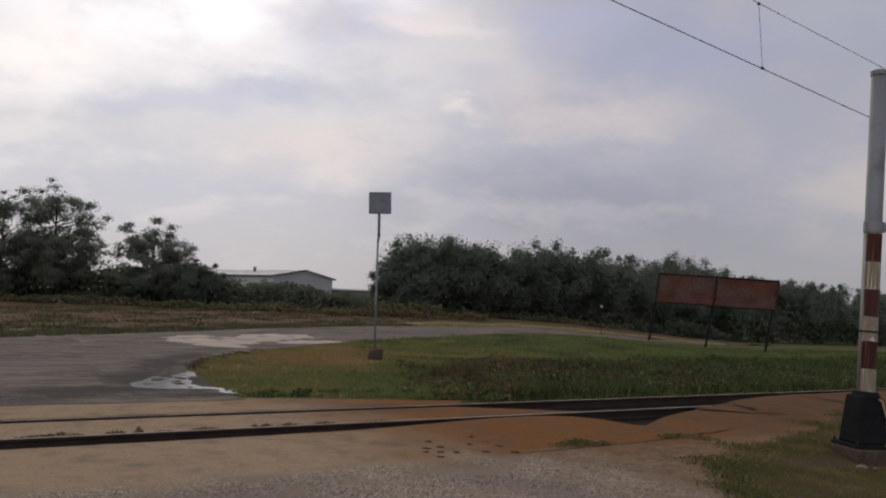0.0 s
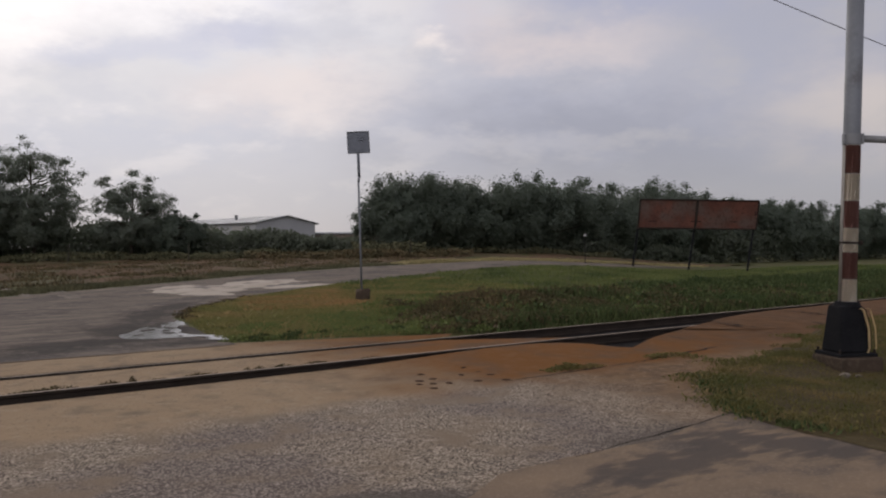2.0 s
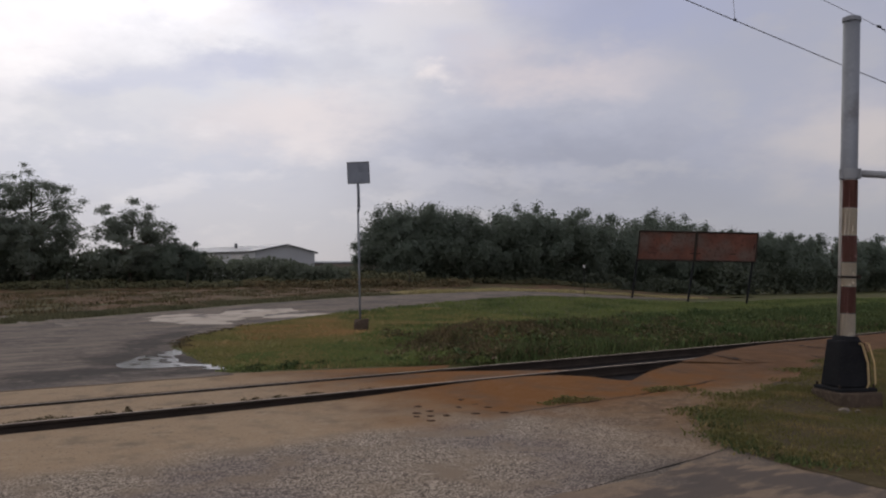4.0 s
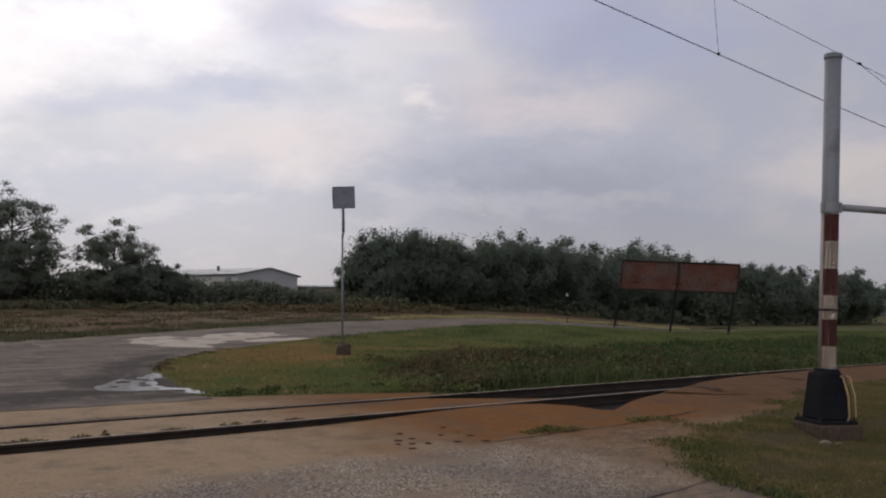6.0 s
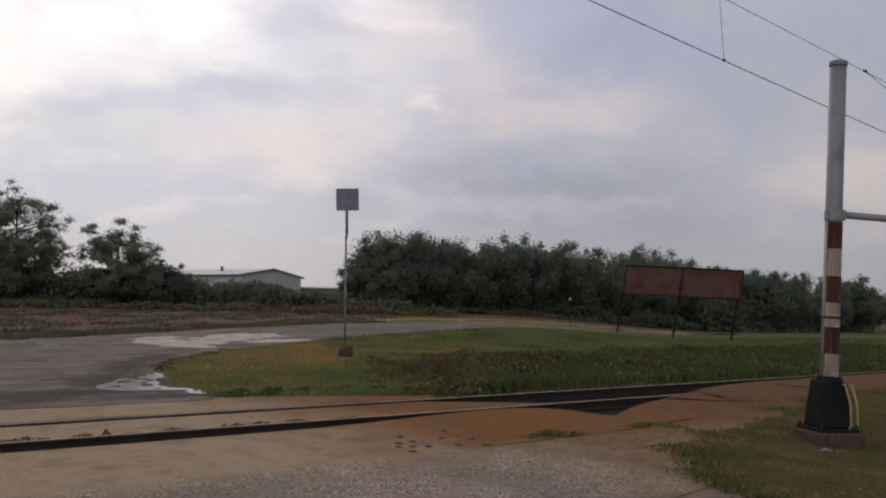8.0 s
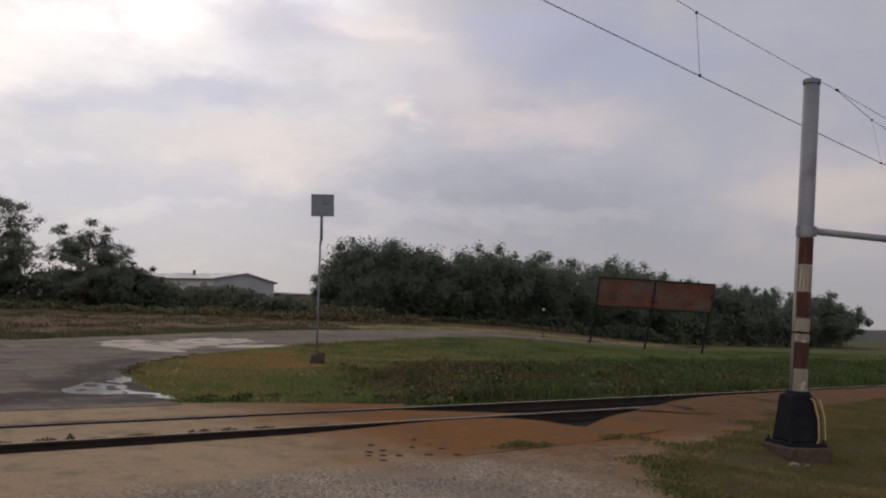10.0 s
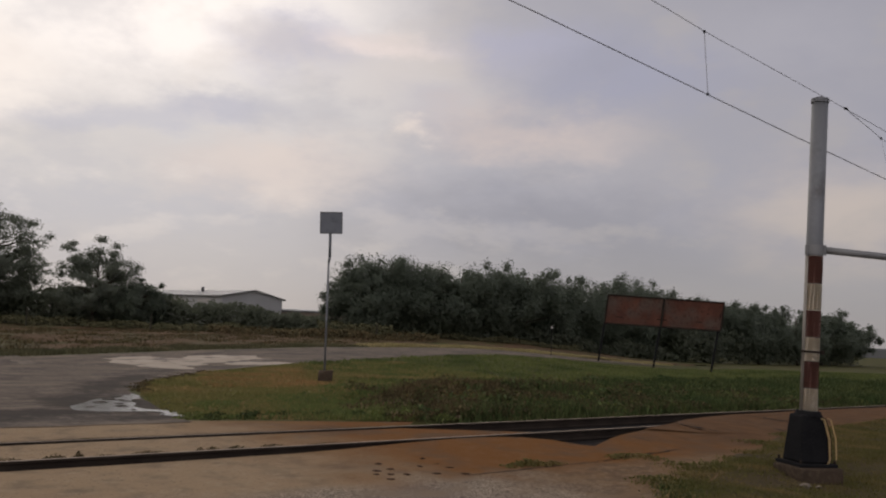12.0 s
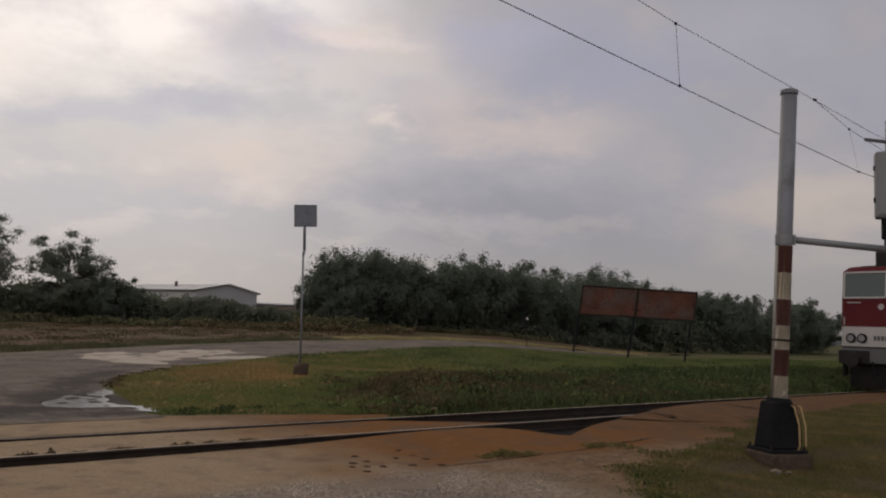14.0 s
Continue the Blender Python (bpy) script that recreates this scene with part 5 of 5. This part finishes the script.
# ---- overhead line ----
def wire(name, pts, r, label):
    bm = bmesh.new()
    for a, b in zip(pts, pts[1:]):
        rod(tr(a[0], 0, a[1]), tr(b[0], 0, b[1]), r, None, 6, bm)
    return tagged(mesh(name, bm, M_WIRE), label, "wire")


wire("contact_wire", [(-30, 10.2), (1.99, 7.83), (7.65, 7.31), (11.9, 6.92), (16.4, 6.53), (40, 6.0), (160, 6.0)], 0.012, "thin dark contact wire over the track")
wire("messenger_wire", [(-30, 12.0), (6.1, 8.95), (7.5, 8.77), (13.87, 8.19), (17.5, 7.83), (40, 7.3), (160, 7.3)], 0.008, "thin dark messenger wire above the contact wire")
wire("stitch_wire", [(13.87, 8.19), (15.86, 7.71), (18.5, 7.35), (40, 7.1)], 0.008, "thin stitch wire branching below the messenger wire")
wire("dropper", [(7.5, 8.77), (7.66, 7.31)], 0.006, "thin dropper between the two wires")
wire("dropper", [(15.86, 7.71), (16.4, 6.53)], 0.0025, "thin dropper between the two wires")
for s0, z0, w0 in ((13.87, 8.17, 0.16), (7.5, 8.73, 0.06), (7.66, 7.29, 0.06), (15.86, 7.68, 0.06), (16.4, 6.50, 0.06)):
    tagged(mesh("wire_clamp", box(w0, 0.05, 0.06, tr(s0, 0, z0), 0.01, Matrix.Rotation(radians(TRACK_DEG), 4, "Z")), M_BLACK), "small black clamp on the overhead wires", "clamp", "clamps on the overhead line")


# ---- locomotive ----
def build_loco():
    """Front at x = 0, body along +x, rail head at z = 0, so that -x is the way it drives; +y is the far side."""
    root = tagged(new("locomotive"), "red and white electric locomotive with grey underframe", "locomotive")
    W, LN = 1.45, 16.4

    def ringed(z0, z1, x0a, x0b, mat, name, label="", w0=W, w1=W, ch=0.14):
        """A band of the body between two heights, with chamfered front corners."""
        bm = bmesh.new()
        rows = []
        for z, x0, w in ((z0, x0a, w0), (z1, x0b, w1)):
            pts = [(x0 + ch, w), (x0 + 0.03, w - 0.07), (x0, w - 0.17), (x0, -w + 0.17), (x0 + 0.03, -w + 0.07), (x0 + ch, -w), (LN - ch - x0, -w), (LN - x0, -w + 0.3), (LN - x0, w - 0.3), (LN - ch - x0, w)]
            rows.append([bm.verts.new((x, y, z)) for x, y in pts])
        k = len(rows[0])
        for i in range(k):
            bm.faces.new((rows[0][i], rows[0][(i + 1) % k], rows[1][(i + 1) % k], rows[1][i]))
        bm.faces.new(rows[0][::-1])
        bm.faces.new(rows[1])
        bmesh.ops.recalc_face_normals(bm, faces=bm.faces[:])
        return part(name, bm, mat, root, label)

    ringed(0.95, 1.40, 0.0, 0.0, M_LOCOGREY, "skirt", "grey buffer skirt")
    ringed(1.40, 1.45, 0.0, 0.0, M_LOCODARK, "sill")
    ringed(1.45, 2.06, 0.0, 0.02, M_LOCOWHITE, "white_band", "white lower band")
    ringed(2.06, 2.88, 0.02, 0.05, M_LOCORED, "red_band", "dark red body band")
    ringed(2.88, 3.80, 0.05, 0.15, M_LOCORED, "cab_band", "dark red cab", W, W)
    ringed(3.80, 3.93, 0.15, 0.25, M_LOCORED, "roof_edge", "dark red roof edge", W, W - 0.14)
    ringed(3.93, 3.99, 0.25, 0.5, M_LOCODARK, "roof", "dark roof", W - 0.14, W - 0.5)
    slope = Matrix.Rotation(math.atan2(0.10, 0.92), 4, "Y")
    # windscreen panes in pale frames
    for y in (0.68, -0.68):
        fr = bmesh.new()
        for bx in ((0.05, 1.32, 0.06, (0, 0, 0)), (0.05, 1.32, 0.06, (0, 0, 0.80)), (0.05, 0.06, 0.84, (0, -0.64, 0)), (0.05, 0.06, 0.84, (0, 0.64, 0))):
            box(bx[0], bx[1], bx[2], bx[3], 0.008, None, fr)
        fr.transform(Matrix.Translation((0.045, y, 2.93)) @ slope)
        w = part("windscreen_frame", fr, M_LOCOWHITE, root, "white windscreen frame")
        pane = box(0.03, 1.24, 0.76, (0, 0, 0.03), 0.006)
        pane.transform(Matrix.Translation((0.045, y, 2.93)) @ slope)
        part("windscreen", pane, M_SCREEN, w, "grey-green reflecting windscreen")
        wp = rod((0.03, y + 0.35, 2.90), (0.10, y + 0.05, 3.4), 0.012, None, 6)
        part("wiper", wp, M_BLACK, root)
    for s in (1, -1):
        for k, y in enumerate((1.08, 0.74)):
            lamp = part("headlight", rod((-0.05, s * y, 1.70), (0.03, s * y, 1.70), 0.15, None, 24), M_BLACK, root, "black-rimmed round lamp")
            part("lens", rod((-0.065, s * y, 1.70), (-0.045, s * y, 1.70), 0.10, None, 24), M_LENS, lamp)
        part("handrail", rod((-0.03, s * 1.28, 2.12), (-0.03, s * 1.28, 2.36), 0.016, None, 8), M_LOCOWHITE, root)
        part("lamp_slot", box(0.03, 0.42, 0.035, (0.02, s * 1.0, 2.79), 0.006), M_LOCOWHITE, root)
        bf = rod((-0.45, s * 0.875, 1.06), (0, s * 0.875, 1.06), 0.10, 0.14, 16)
        rod((-0.50, s * 0.875, 1.06), (-0.44, s * 0.875, 1.06), 0.24, None, 20, bf)
        # added dark plate: stands for coupling gear and the shade behind the buffer
        part("buffer_dark", box(0.05, 0.95, 0.42, (-0.02, s * 1.0, 0.90), 0.02), M_LOCODARK, root, "dark plate for the buffer gear and the shade round it")
        part("brake_hose", rod((-0.06, s * 0.42, 1.0), (-0.14, s * 0.36, 0.5), 0.03, None, 8), M_BLACK, root)
        part("buffer", bf, M_LOCODARK, root, "dark round buffer")
        part("step", box(0.35, 0.4, 0.05, (0.3, s * 1.25, 0.48), 0.01), M_LOCODARK, root)
        part("step", box(0.30, 0.06, 0.5, (0.3, s * 1.42, 0.48), 0.01), M_LOCODARK, root)
    for k in range(4):   # unreadable number: bars
        part("number_bar", box(0.02, 0.075, 0.15, (-0.005, 0.36 - k * 0.115, 1.64), 0.004), M_LOCOGREY, root, "dark number bar")
    part("emblem", rod((0.02, 0.18, 2.68), (0.045, 0.18, 2.68), 0.09, None, 16), M_LOCOWHITE, root, "pale round emblem")
    part("underframe", box(0.6, 2.6, 0.5, (0.55, 0, 0.5), 0.06), M_LOCODARK, root)
    plow = bmesh.new()
    for s in (1, -1):
        q = [(-0.15, 0, 0.12), (0.15, s * 1.2, 0.12), (0.2, s * 1.2, 0.62), (0.05, 0, 0.62)]
        plow.faces.new([plow.verts.new(p) for p in q])
    bmesh.ops.solidify(plow, geom=plow.faces[:], thickness=0.03)
    part("plough", plow, M_LOCODARK, root, "dark rail plough")
    for bx in (3.9, 12.4):
        part("bogie_frame", box(4.2, 2.3, 0.5, (bx, 0, 0.45), 0.06), M_LOCODARK, root)
        for dx in (-1.6, 1.6):
            for s in (1, -1):
                part("wheel", rod((bx + dx, s * 0.69, 0.625), (bx + dx, s * 0.82, 0.625), 0.625, None, 32), M_LOCODARK, root)
    part("underbody", box(13.5, 2.4, 0.5, (8.2, 0, 0.7), 0.05), M_LOCODARK, root)
    for s in (1, -1):
        for k in range(3):
            part("side_window", rod((5.5 + 2.6 * k, s * 1.43, 3.0), (5.5 + 2.6 * k, s * 1.465, 3.0), 0.3, None, 24), M_SCREEN, root)
        for x0 in (1.1, 15.3):
            part("cab_window", box(0.7, 0.03, 0.7, (x0, s * 1.45, 2.95), 0.01), M_SCREEN, root)
    part("roof_box", box(1.6, 0.9, 0.46, (1.2, 0.05, 3.95), 0.04), M_LOCODARK, root, "dark equipment box on the roof")
    part("antenna", rod((0.95, 0.42, 3.95), (0.95, 0.42, 4.2), 0.012, None, 6), M_BLACK, root)
    part("horn", rod((0.85, -0.5, 4.12), (1.2, -0.5, 4.12), 0.06, 0.03, 10), M_BLACK, root)
    for x0 in (3.6, 12.6):   # folded and raised collectors
        pan = bmesh.new()
        for s in (0.5, -0.5):
            rod((x0 - 0.8, s, 4.25), (x0 + 0.9, s * 0.7, 4.55), 0.03, None, 6, pan)
        rod((x0 + 0.9, -0.4, 4.55), (x0 + 0.9, 0.4, 4.55), 0.03, None, 6, pan)
        rod((x0 - 0.8, -0.9, 4.6), (x0 - 0.8, 0.9, 4.6), 0.025, None, 6, pan)
        rod((x0 - 0.8, 0, 4.6), (x0 + 0.9, 0, 4.55), 0.03, None, 6, pan)
        for s in (0.5, -0.5):
            rod((x0 - 0.8, s, 3.95), (x0 - 0.8, s, 4.27), 0.05, None, 8, pan)
        part("pantograph", pan, M_LOCOGREY, root, "folded current collector")
    for o in root.children:   # body low on its springs
        if not o.name.startswith(("wheel", "bogie", "plough")):
            o.location.z -= 0.07
    return root


loco = build_loco()

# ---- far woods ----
# one sheet of ridge; its haze is only the grey of M_HILL
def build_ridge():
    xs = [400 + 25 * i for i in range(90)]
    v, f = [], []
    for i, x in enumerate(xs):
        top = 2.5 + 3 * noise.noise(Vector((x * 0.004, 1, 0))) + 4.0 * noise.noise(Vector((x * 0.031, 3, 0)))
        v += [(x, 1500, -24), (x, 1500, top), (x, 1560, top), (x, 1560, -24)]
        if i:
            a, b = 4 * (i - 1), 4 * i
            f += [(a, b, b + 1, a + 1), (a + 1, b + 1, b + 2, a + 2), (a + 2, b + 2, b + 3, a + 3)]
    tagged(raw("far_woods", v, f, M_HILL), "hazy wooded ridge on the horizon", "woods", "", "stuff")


build_ridge()


def motions():
    """The train comes in at a steady 48 km/h."""
    walk(loco, [(t, TRACK @ pose(18.1 + 13.3 * (14.0 - t), 0, 0)) for t in [0.5 * i for i in range(29)]])


motions()
